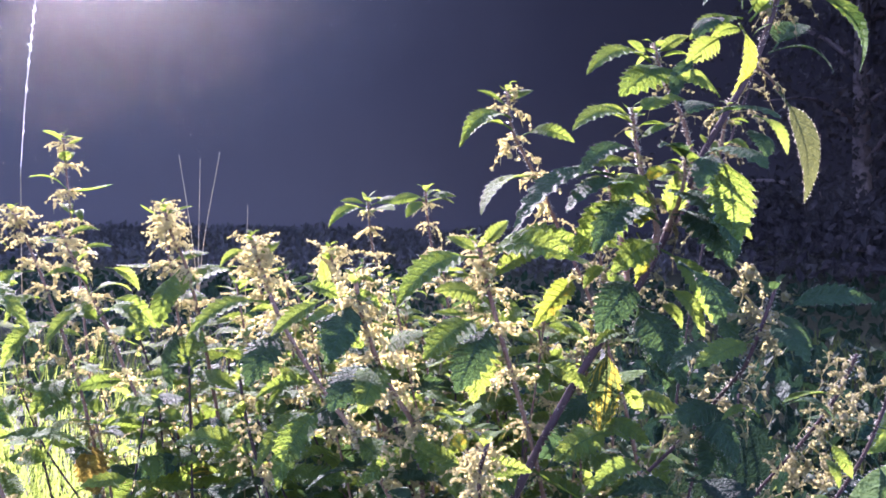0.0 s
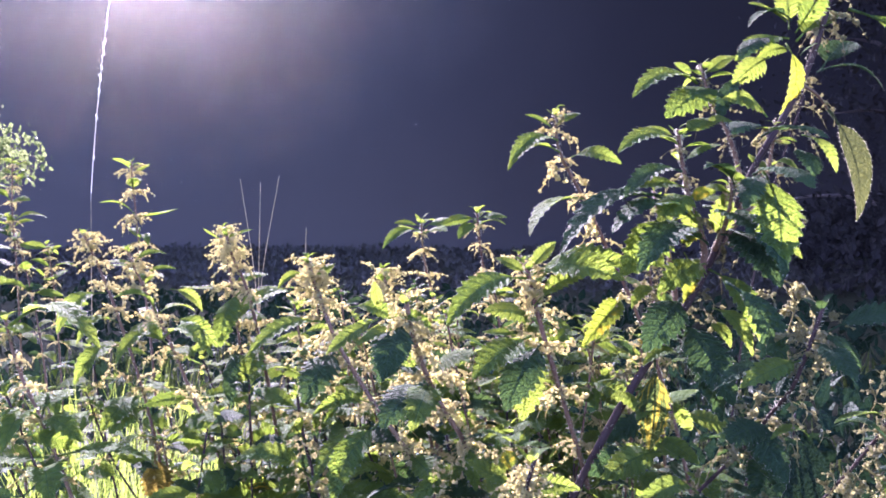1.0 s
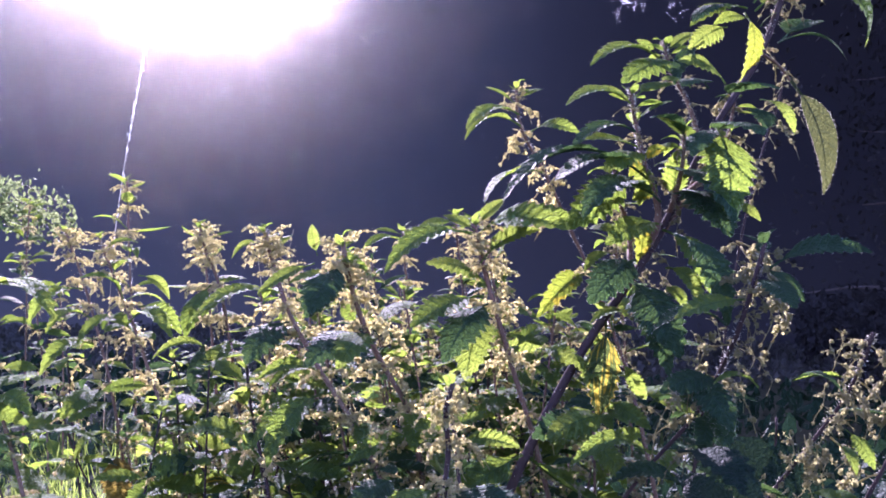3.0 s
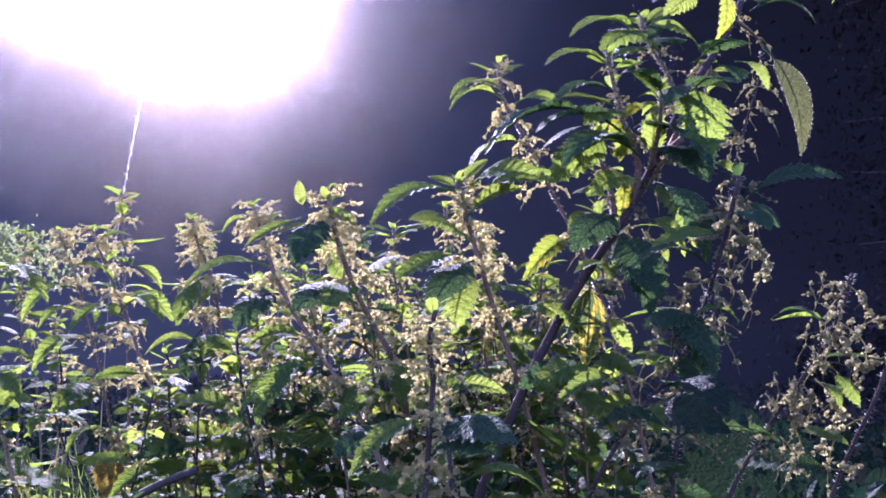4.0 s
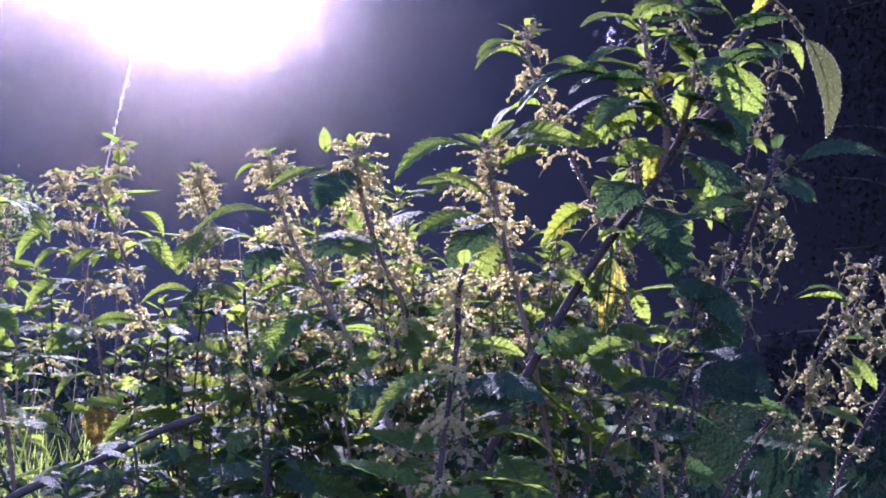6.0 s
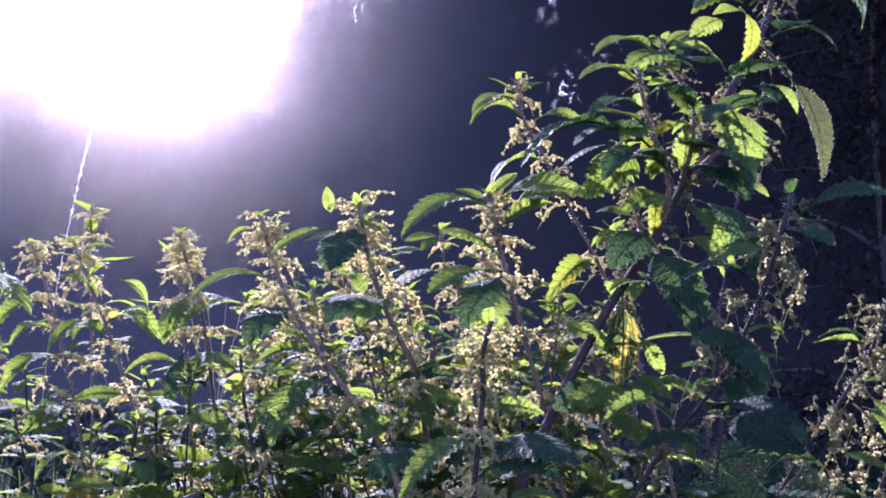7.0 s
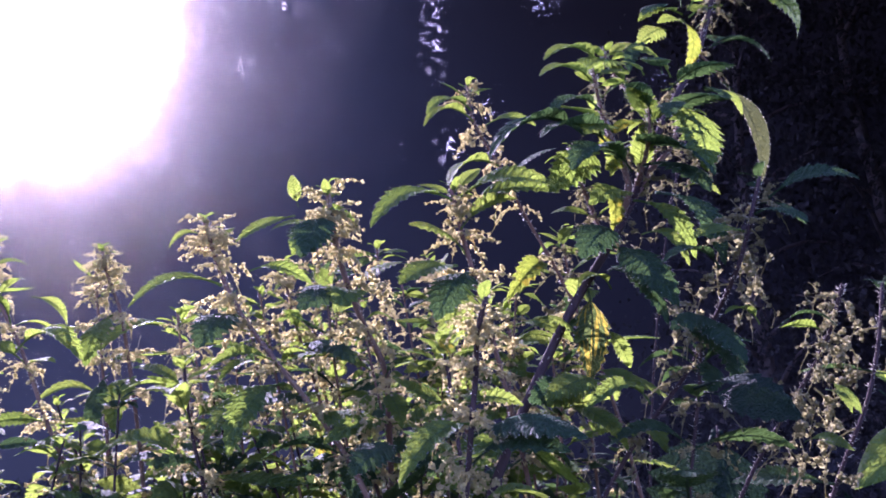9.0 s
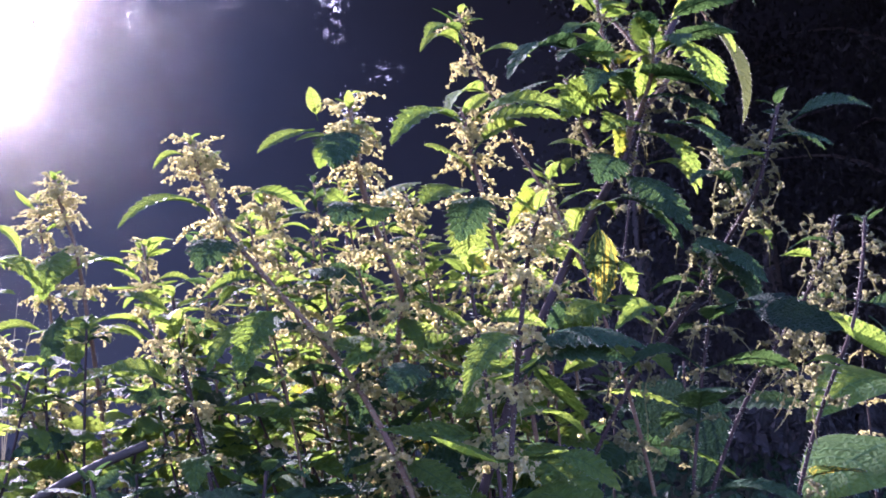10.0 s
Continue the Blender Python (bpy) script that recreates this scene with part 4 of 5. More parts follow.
leaf(mid_a, (0.041, 0.59, 1.275), (0.084, 0.6, 1.299), up=(0, -0.6, 0.9), shape=2, wide=0.85)
leaf(mid_a, (0.045, 0.6, 1.26), (0.005, 0.57, 1.273), up=(0, -0.6, 0.9), shape=1)
leaf(mid_a, (0.048, 0.6, 1.247), (0.022, 0.55, 1.206), up=(-0.2, -0.7, 0.6), kind="d", shape=1)
leaf(mid_a, (0.043, 0.62, 1.243), (0.034, 0.58, 1.192), up=(-0.2, -0.9, 0.4), shape=1)
leaf(mid_a, (0.037, 0.6, 1.295), (0.102, 0.56, 1.295), up=(0, -0.6, 0.9), shape=2)
leaf(mid_a, (0.081, 0.62, 1.213), (0.117, 0.6, 1.197), up=(0, -0.6, 0.9), shape=2)
leaf(mid_a, (0.039, 0.6, 1.252), (-0.002, 0.55, 1.229), up=(0, -0.6, 0.9))
leaf(mid_a, (0.044, 0.62, 1.292), (0.114, 0.6, 1.303), up=(0, -0.6, 0.9), shape=2)
mid_b = nettle("nettle crowded with cream flowers, on a thick hairy stem", (-0.009, 0.6, 1.162), (-0.01, 0.58, 1.177), (-0.026, 0.56, 1.21), (-0.037, 0.55, 1.239), (-0.043, 0.54, 1.265), (-0.046, 0.535, 1.287), r=0.003, size=0.06, leaf_from=0.16, strings=5, string=0.042, seed=13, gap=0.04, head=16, wide=0.76)
leaf(mid_b, (-0.066, 0.54, 1.271), (-0.098, 0.52, 1.249), up=(0, -0.6, 0.9), wide=0.85)
leaf(mid_b, (-0.064, 0.54, 1.276), (-0.069, 0.54, 1.297), up=(0, -1, 0.25), shape=1, wide=0.9)
leaf(mid_b, (-0.059, 0.54, 1.271), (-0.027, 0.54, 1.263), up=(0, -0.6, 0.9), shape=4)
leaf(mid_b, (-0.059, 0.54, 1.26), (-0.064, 0.52, 1.241), up=(0, -1, 0.25), shape=1)
leaf(mid_b, (-0.047, 0.54, 1.269), (-0.055, 0.5, 1.237), up=(-0.1, -0.9, 0.5), kind="d", shape=1, wide=1.1)
leaf(mid_b, (-0.042, 0.545, 1.254), (-0.078, 0.52, 1.257), up=(0, -0.6, 0.9), shape=2)
leaf(mid_b, (-0.033, 0.555, 1.224), (-0.057, 0.5, 1.205), up=(0, -0.6, 0.9), kind="d", shape=1)
leaf(mid_b, (-0.031, 0.555, 1.224), (-0.035, 0.5, 1.209), up=(0, -0.6, 0.9), shape=3)
leaf(mid_b, (-0.035, 0.57, 1.226), (0.001, 0.56, 1.246), up=(0, -0.6, 0.9), shape=1)
leaf(mid_b, (-0.042, 0.57, 1.229), (-0.058, 0.58, 1.246), up=(0, -1, 0.25), shape=3)
leaf(mid_b, (-0.052, 0.55, 1.266), (-0.057, 0.5, 1.235), up=(0, -1, 0.3), kind="d", shape=1)
mid_c = nettle("nettle with a dense cream flower head", (-0.051, 0.62, 1.146), (-0.093, 0.64, 1.197), (-0.125, 0.66, 1.241), (-0.141, 0.67, 1.276), (-0.15, 0.67, 1.304), r=0.003, size=0.06, leaf_from=0.13, strings=5, string=0.042, seed=17, gap=0.04, head=16, wide=0.76)
leaf(mid_c, (-0.134, 0.665, 1.251), (-0.189, 0.62, 1.227), up=(0, -0.6, 0.9), shape=2, wide=0.8)
leaf(mid_c, (-0.149, 0.67, 1.291), (-0.173, 0.66, 1.278), up=(0, -0.6, 0.9), shape=4)
leaf(mid_c, (-0.144, 0.67, 1.281), (-0.128, 0.68, 1.3), up=(0, -0.6, 0.9), shape=1)
leaf(mid_c, (-0.114, 0.67, 1.263), (-0.066, 0.66, 1.249), up=(0, -0.6, 0.9), shape=2, wide=0.8)
leaf(mid_c, (-0.122, 0.66, 1.227), (-0.134, 0.6, 1.196), up=(0, -0.6, 0.9), kind="d", shape=1)
leaf(mid_c, (-0.081, 0.63, 1.175), (-0.111, 0.58, 1.126), up=(0, -0.6, 0.9), shape=2)
back_a = nettle("small nettle top behind the flower heads", (-0.074, 1, 1.219), (-0.091, 1, 1.297), (-0.093, 1, 1.332), r=0.0022, size=0.09, leaf_from=0.12, strings=3, seed=19)
leaf(back_a, (-0.095, 0.99, 1.321), (-0.136, 0.96, 1.299), up=(0, -0.6, 0.9), shape=2)
leaf(back_a, (-0.094, 1, 1.325), (-0.124, 0.98, 1.329), up=(0, -0.6, 0.9))
leaf(back_a, (-0.089, 1, 1.324), (-0.047, 1, 1.331), up=(0, -0.6, 0.9), shape=1)
leaf(back_a, (-0.089, 1, 1.314), (-0.056, 0.96, 1.32), up=(0, -0.6, 0.9), shape=1)
back_b = nettle("small nettle top with spread leaves behind the flower heads", (-0.005, 0.95, 1.239), (-0.017, 0.94, 1.306), (-0.02, 0.935, 1.342), r=0.0022, size=0.085, leaf_from=0.12, strings=3, seed=20)
leaf(back_b, (-0.02, 0.935, 1.335), (-0.06, 0.92, 1.327), up=(0, -0.6, 0.9), shape=1)
leaf(back_b, (-0.018, 0.935, 1.335), (0.015, 0.93, 1.337), up=(0, -0.6, 0.9), shape=1)
leaf(back_b, (-0.022, 0.935, 1.332), (-0.039, 0.9, 1.313), up=(0, -0.6, 0.9))
back_c = nettle("nettle with cream flowers, half hidden by others", (-0.204, 0.96, 1.145), (-0.212, 0.97, 1.198), (-0.222, 0.97, 1.241), (-0.229, 0.97, 1.284), r=0.0022, size=0.06, strings=5, seed=23, head=8, string=0.042, wide=0.76)
back_d = nettle("nettle with cream flowers in the thick of the stand", (0.049, 0.8, 1.208), (0.035, 0.8, 1.264), (0.029, 0.8, 1.301), r=0.0022, size=0.06, strings=4, seed=24, head=10, string=0.042, wide=0.76)
back_e = nettle("nettle with cream flowers in the thick of the stand", (-0.072, 0.76, 1.189), (-0.094, 0.76, 1.255), (-0.1, 0.76, 1.29), r=0.0022, size=0.06, strings=5, seed=25, head=14, string=0.042, wide=0.76)
back_f = nettle("nettle with green seed strings under the tall stem", (0.155, 0.74, 1.209), (0.149, 0.74, 1.27), (0.144, 0.74, 1.311), r=0.0022, size=0.075, strings=4, seed=26, flower='s')

# the pale group towards the sun
pale_a = nettle("tall narrow nettle, pale and hairy against the sun", (-0.505, 1.12, 1.193), (-0.526, 1.14, 1.293), (-0.537, 1.15, 1.362), (-0.541, 1.15, 1.416), r=0.0026, size=0.06, strings=5, string=0.042, seed=29, gap=0.05, hairs=420, lift=0.15, head=4, wide=0.76)
pale_b = nettle("nettle with pale flower strings and a purple stem", (-0.274, 0.77, 1.116), (-0.298, 0.78, 1.157), (-0.324, 0.785, 1.213), (-0.361, 0.8, 1.273), (-0.375, 0.8, 1.304), r=0.0026, size=0.06, strings=4, string=0.042, seed=31, hairs=420, head=10, wide=0.76)
pale_c = nettle("nettle with arching leaves and pale flower strings", (-0.408, 0.88, 1.169), (-0.431, 0.89, 1.22), (-0.456, 0.9, 1.271), (-0.478, 0.9, 1.319), r=0.0026, size=0.06, strings=4, string=0.042, leaf_from=0.1, seed=33, hairs=420, head=10, wide=0.76)
leaf(pale_c, (-0.446, 0.89, 1.25), (-0.477, 0.84, 1.208), up=(0, -0.6, 0.9), shape=4)
leaf(pale_c, (-0.423, 0.88, 1.188), (-0.447, 0.82, 1.156), up=(0, -0.6, 0.9), shape=4)
leaf(pale_b, (-0.337, 0.79, 1.225), (-0.365, 0.75, 1.195), up=(0, -0.6, 0.9), shape=2)
leaf(pale_b, (-0.324, 0.79, 1.265), (-0.295, 0.8, 1.241), up=(0, -0.6, 0.9), shape=4)
leaf(pale_b, (-0.322, 0.79, 1.233), (-0.271, 0.78, 1.207), up=(0, -0.6, 0.9), shape=4)
leaf(pale_c, (-0.386, 0.85, 1.141), (-0.393, 0.78, 1.124), up=(0, -0.6, 0.9), shape=3)
leaf(pale_c, (-0.381, 0.85, 1.126), (-0.385, 0.78, 1.116), up=(0, -0.8, 0.6), shape=1)
pale_d = nettle("nettle with a pale flower head and paired leaves", (-0.292, 0.91, 1.171), (-0.305, 0.92, 1.237), (-0.315, 0.93, 1.283), (-0.32, 0.93, 1.324), r=0.0024, size=0.06, strings=5, string=0.042, seed=35, hairs=420, head=14, wide=0.76)
pale_e = nettle("nettle with a pale flower head on a bare stem", (-0.244, 0.86, 1.147), (-0.256, 0.86, 1.209), (-0.267, 0.85, 1.266), (-0.277, 0.84, 1.296), (-0.284, 0.84, 1.321), r=0.0028, size=0.06, strings=5, string=0.042, leaf_from=0.13, seed=37, hairs=420, head=16, wide=0.76)
leaf(pale_e, (-0.271, 0.85, 1.258), (-0.275, 0.8, 1.204), up=(-0.4, -0.8, 0.5), shape=1)
leaf(pale_e, (-0.226, 0.92, 1.248), (-0.281, 0.84, 1.222), up=(0, -0.6, 0.9), shape=2, wide=0.85)
leaf(pale_e, (-0.25, 0.86, 1.199), (-0.251, 0.8, 1.145), up=(0, -0.9, 0.4), shape=2)
edge_a = nettle("nettle with arching leaves at the edge of the stand", (-0.385, 0.7, 1.086), (-0.416, 0.71, 1.147), (-0.446, 0.72, 1.198), (-0.457, 0.72, 1.242), r=0.0028, size=0.08, strings=3, string=0.035, leaf_from=0.08, seed=41)
leaf(edge_a, (-0.454, 0.72, 1.234), (-0.341, 0.68, 1.221), up=(0, 0, 1), shape=4, wide=0.7)
leaf(edge_a, (-0.416, 0.71, 1.144), (-0.355, 0.67, 1.138), up=(0, -0.3, 1), shape=2, wide=0.8)
far_a = nettle("slim nettle in flower beyond the stand", (-1.166, 1.9, 1.107), (-1.195, 1.9, 1.233), (-1.232, 1.9, 1.331), r=0.003, size=0.08, strings=3, seed=43, lift=0.1)
far_b = nettle("slim nettle in flower beyond the stand", (-1.167, 2, 1.052), (-1.175, 2, 1.155), (-1.19, 2, 1.258), r=0.003, size=0.08, strings=3, seed=44, lift=0.1)
far_c = nettle("slim nettle in flower beyond the stand", (-1.21, 1.9, 1.215), (-1.217, 1.9, 1.355), (-1.213, 1.9, 1.469), r=0.003, size=0.08, strings=3, seed=45, lift=0.1)

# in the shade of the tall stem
# leaves, stems and seed strings here carry the shade in their colour
right_a = nettle("nettle with heavy green seed strings and leaves in shaded green", (0.155, 0.6, 1.129), (0.19, 0.58, 1.178), (0.2, 0.55, 1.211), (0.203, 0.52, 1.234), (0.21, 0.51, 1.264), (0.215, 0.505, 1.286), r=0.0026, size=0.075, leaf_from=0.22, strings=2, string=0.05, flower='s', tint='d', seed=47, string_to=0.3, head=3, leafy=0.12, stem=DARKSTEM)
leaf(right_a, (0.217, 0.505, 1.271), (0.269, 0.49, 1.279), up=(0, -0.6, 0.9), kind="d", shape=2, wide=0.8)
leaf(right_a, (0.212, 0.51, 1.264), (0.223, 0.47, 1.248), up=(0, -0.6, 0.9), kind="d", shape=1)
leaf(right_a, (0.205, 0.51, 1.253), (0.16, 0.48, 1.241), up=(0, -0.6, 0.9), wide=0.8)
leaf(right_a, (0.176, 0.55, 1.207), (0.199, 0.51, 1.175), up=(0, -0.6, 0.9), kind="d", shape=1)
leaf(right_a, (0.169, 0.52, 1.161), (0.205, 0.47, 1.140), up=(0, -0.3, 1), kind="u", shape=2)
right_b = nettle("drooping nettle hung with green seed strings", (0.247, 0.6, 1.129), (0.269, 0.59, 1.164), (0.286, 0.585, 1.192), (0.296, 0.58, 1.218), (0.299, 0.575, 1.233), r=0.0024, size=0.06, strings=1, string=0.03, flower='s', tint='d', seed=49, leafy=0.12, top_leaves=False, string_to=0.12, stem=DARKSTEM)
flowers(right_b, (0.264, 0.585, 1.165), (0.238, 0.57, 1.13), "s", 4)
flowers(right_b, (0.26, 0.585, 1.164), (0.243, 0.57, 1.143), "s", 3)
flowers(right_b, (0.266, 0.585, 1.159), (0.269, 0.57, 1.117), "s", 5)
flowers(right_b, (0.269, 0.585, 1.16), (0.262, 0.57, 1.128), "s", 4)
flowers(right_b, (0.276, 0.585, 1.164), (0.301, 0.57, 1.122), "s", 3)
flowers(right_b, (0.245, 0.585, 1.13), (0.213, 0.57, 1.124), "s", 2)
flowers(right_b, (0.247, 0.585, 1.126), (0.227, 0.57, 1.13), "s", 2)
flowers(right_b, (0.254, 0.585, 1.125), (0.263, 0.57, 1.088), "s", 4)
flowers(right_b, (0.252, 0.585, 1.126), (0.259, 0.57, 1.102), "s", 5)
flowers(right_b, (0.286, 0.585, 1.197), (0.263, 0.57, 1.179), "s", 3)
flowers(right_b, (0.287, 0.585, 1.195), (0.313, 0.57, 1.166), "s", 3)
flowers(right_b, (0.293, 0.585, 1.201), (0.32, 0.57, 1.172), "s", 2)
flowers(right_b, (0.298, 0.585, 1.224), (0.263, 0.57, 1.213), "s", 4)
flowers(right_b, (0.3, 0.585, 1.226), (0.277, 0.57, 1.23), "s", 1)
flowers(right_b, (0.3, 0.585, 1.226), (0.319, 0.57, 1.196), "s", 3)
flowers(right_b, (0.296, 0.585, 1.215), (0.27, 0.57, 1.194), "s", 4)
flowers(right_b, (0.282, 0.585, 1.18), (0.252, 0.57, 1.175), "s", 3)
leaf(right_b, (0.287, 0.585, 1.203), (0.243, 0.56, 1.201), up=(0, 0.2, 1), wide=0.7)
leaf(right_b, (0.274, 0.585, 1.129), (0.29, 0.57, 1.123), up=(0, -0.6, 0.9), shape=1)
leaf(right_b, (0.285, 0.585, 1.169), (0.298, 0.57, 1.146), up=(0, -0.6, 0.9), shape=1)
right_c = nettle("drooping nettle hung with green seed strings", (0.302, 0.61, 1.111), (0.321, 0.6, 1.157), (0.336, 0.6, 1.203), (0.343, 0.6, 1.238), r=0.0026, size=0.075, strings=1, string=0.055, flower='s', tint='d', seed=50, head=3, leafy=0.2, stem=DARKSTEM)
near = nettle("nettle thick with yellowish flower strings, close by", (0.031, 0.48, 1.111), (0.034, 0.475, 1.145), (0.036, 0.47, 1.167), (0.036, 0.455, 1.188), (0.04, 0.45, 1.204), r=0.0026, size=0.075, leaf_from=0.13, strings=5, string=0.034, seed=53, gap=0.038, head=12, stem=DARKSTEM)
leaf(near, (0.035, 0.475, 1.142), (-0.006, 0.44, 1.114), up=(-0.1, -0.6, 0.8), shape=2, wide=0.85)
leaf(near, (0.034, 0.48, 1.122), (0.076, 0.44, 1.126), up=(0, -0.6, 0.9), kind="d", shape=2)
leaf(near, (0.034, 0.48, 1.136), (0.086, 0.44, 1.134), up=(0, -0.6, 0.9), kind="d", shape=1)
lower_a = nettle("low nettle with a yellowed leaf among the stems", (-0.006, 0.66, 1.071), (-0.022, 0.66, 1.118), (-0.03, 0.66, 1.158), r=0.0024, size=0.08, strings=3, seed=55, tint='d', top_leaves=False, stem=DARKSTEM)
leaf(lower_a, (-0.042, 0.83, 1.139), (-0.077, 0.82, 1.117), up=(0, -1, 0.25), kind="l", shape=1, wide=1.15, label="bright yellow leaf")
leaf(lower_a, (-0.026, 0.66, 1.138), (-0.032, 0.62, 1.096), up=(0, -1, 0.25), kind="d", shape=1, wide=1.2)
leaf(lower_a, (-0.006, 0.66, 1.126), (-0.032, 0.62, 1.122), up=(0, -0.6, 0.9), kind="d")
lower_b = nettle("low nettle with withered brown-yellow leaves", (-0.348, 0.86, 0.985), (-0.36, 0.86, 1.049), (-0.369, 0.86, 1.094), r=0.0022, size=0.075, strings=2, seed=57, tint='d')
leaf(lower_b, (-0.371, 0.85, 1.078), (-0.353, 0.83, 1.022), up=(0, -1, 0.25), kind="b", shape=1, wide=1.3, label="withered leaf, brown and yellow")
leaf(lower_b, (-0.162, 0.84, 1.093), (-0.165, 0.82, 1.042), up=(0, -1, 0.25), kind="b", shape=1, wide=1.1, label="withered leaf, brown and yellow")
lower_c = nettle("low nettle under the flower heads, lower leaves in shaded green", (-0.137, 0.66, 1.099), (-0.152, 0.66, 1.156), (-0.157, 0.66, 1.19), r=0.0022, size=0.08, strings=2, seed=58, stem=DARKSTEM)
lower_d = nettle("low nettle under the flower heads, lower leaves in shaded green", (0.033, 0.55, 1.133), (0.028, 0.55, 1.173), (0.024, 0.55, 1.196), r=0.0022, size=0.075, strings=2, seed=59, stem=DARKSTEM)
lower_e = nettle("low nettle with pale glossy leaves in the shade", (0.183, 0.57, 1.121), (0.188, 0.56, 1.168), (0.191, 0.56, 1.191), r=0.0022, size=0.07, strings=3, flower='s', seed=60, tint='d', stem=DARKSTEM)
leaf(lower_e, (0.193, 0.56, 1.186), (0.165, 0.53, 1.198), up=(0, -0.6, 0.9), kind="d", shape=1)
leaf(lower_e, (0.193, 0.56, 1.18), (0.183, 0.53, 1.158), up=(0, -1, 0.25), kind="d", shape=1)
corner = nettle("leafy shoot with broad smooth-edged leaves at the stand's edge", (0.565, 0.91, 0.98), (0.56, 0.90, 1.05), (0.553, 0.89, 1.12), (0.548, 0.88, 1.17), r=0.0024, size=0.07, strings=0, leafy=0, top_leaves=False, hairs=0, seed=61, stem=DARKSTEM)
leaf(tall, (0.131, 0.6, 1.18), (0.159, 0.58, 1.164), up=(0, -0.6, 0.9))
leaf(near, (0.038, 0.46, 1.085), (0.067, 0.44, 1.068), up=(0, -0.6, 0.9), shape=2)
leaf(tall, (0.134, 0.59, 1.17), (0.089, 0.56, 1.157), up=(0, -0.6, 0.9), shape=1)
leaf(right_a, (0.198, 0.545, 1.202), (0.158, 0.52, 1.195), up=(0, -0.6, 0.9), kind="d", shape=1)
leaf(right_a, (0.195, 0.545, 1.2), (0.197, 0.52, 1.162), up=(0, -0.9, 0.4), kind="d", shape=1, wide=0.9)
flowers(right_a, (0.198, 0.545, 1.2), (0.204, 0.53, 1.185), "s", 3)
flowers(right_a, (0.184, 0.545, 1.199), (0.165, 0.53, 1.185), "s", 3)
part("leaf", BROAD[1], corner, frame_along((0.583, 0.840, 1.046), (0.379, 0.760, 1.013), (-0.35, -0.35, 0.9), 0.85))
part("leaf", BROAD[3], corner, frame_along((0.630, 0.890, 1.110), (0.436, 0.820, 1.100), (0.1, -0.1, 0.9), 0.65))
part("leaf", BROAD[5], corner, frame_along((0.641, 0.890, 1.132), (0.471, 0.840, 1.196), (-0.35, -0.5, 0.8), 0.7))
leaf(right_c, (0.312, 0.57, 1.161), (0.302, 0.55, 1.125), up=(0.6, -0.7, 0.4), kind="d", shape=2, wide=0.7)

# broad leaves whose dark colour stands in for the shade
shade_a = nettle("low nettle with broad leaves, deep shade put into their colour", (0.307, 0.83, 1.026), (0.3, 0.82, 1.101), (0.301, 0.82, 1.144), r=0.0022, size=0.09, strings=0, leafy=0, top_leaves=False, hairs=0, seed=81, stem=DARKSTEM)
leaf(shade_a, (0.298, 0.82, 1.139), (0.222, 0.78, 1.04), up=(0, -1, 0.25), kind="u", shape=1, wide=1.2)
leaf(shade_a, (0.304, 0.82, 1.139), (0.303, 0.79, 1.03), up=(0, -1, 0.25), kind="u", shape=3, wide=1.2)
leaf(tall, (0.124, 0.6, 1.175), (0.092, 0.57, 1.153), up=(0, -1, 0.25), shape=1)
leaf(tall, (0.113, 0.6, 1.156), (0.145, 0.57, 1.13), up=(0, -0.6, 0.9), shape=3)
leaf(tall, (0.141, 0.61, 1.208), (0.114, 0.58, 1.195), up=(0, -0.6, 0.9), wide=0.9)
leaf(tall, (0.125, 0.6, 1.192), (0.097, 0.58, 1.213), up=(0, -0.6, 0.9), shape=1, wide=0.95)
leaf(tall, (0.111, 0.6, 1.17), (0.08, 0.57, 1.156), up=(0, -1, 0.25), kind="d", shape=1)

# leaves and seed strings round the tall stem's middle
leaf(tall, (0.156, 0.630, 1.313), (0.152, 0.610, 1.274), up=(0.2, -1, 0.25), kind="l", shape=4, wide=0.85)
leaf(tall, (0.136, 0.640, 1.286), (0.114, 0.620, 1.271), up=(0, -0.6, 0.9), shape=2)
leaf(tall, (0.172, 0.620, 1.264), (0.186, 0.600, 1.247), up=(0, -0.6, 0.9), shape=3)
leaf(tall, (0.147, 0.590, 1.247), (0.168, 0.550, 1.202), up=(0.3, -0.6, 0.7), kind="d", shape=1, wide=0.8)
leaf(tall, (0.161, 0.600, 1.244), (0.168, 0.570, 1.223), up=(0.2, -0.9, 0.4), shape=1, wide=0.8)
leaf(tall, (0.173, 0.570, 1.296), (0.197, 0.530, 1.236), up=(0.4, -0.7, 0.6), kind="d", shape=2, wide=0.8)
leaf(tall, (0.171, 0.600, 1.274), (0.192, 0.570, 1.244), up=(-0.4, 0.2, 1), shape=4, wide=0.76)
leaf(tall, (0.140, 0.630, 1.333), (0.107, 0.600, 1.312), up=(0, -0.6, 0.9), shape=2, wide=0.9)
leaf(tall, (0.167, 0.600, 1.321), (0.119, 0.560, 1.314), up=(0, -0.3, 1), kind="d", shape=2, wide=0.9)
leaf(tall, (0.177, 0.610, 1.328), (0.205, 0.570, 1.305), up=(0, -0.4, 1), kind="d", shape=1, wide=0.9)
leaf(tall, (0.221, 0.640, 1.322), (0.239, 0.620, 1.309), up=(0, -0.6, 0.9), shape=2, wide=0.9)
leaf(tall, (0.167, 0.640, 1.353), (0.190, 0.620, 1.350), up=(0, -0.6, 0.9), shape=1, wide=0.9)
leaf(tall, (0.149, 0.610, 1.237), (0.117, 0.580, 1.235), up=(0, -0.6, 0.9), shape=2, wide=0.85)
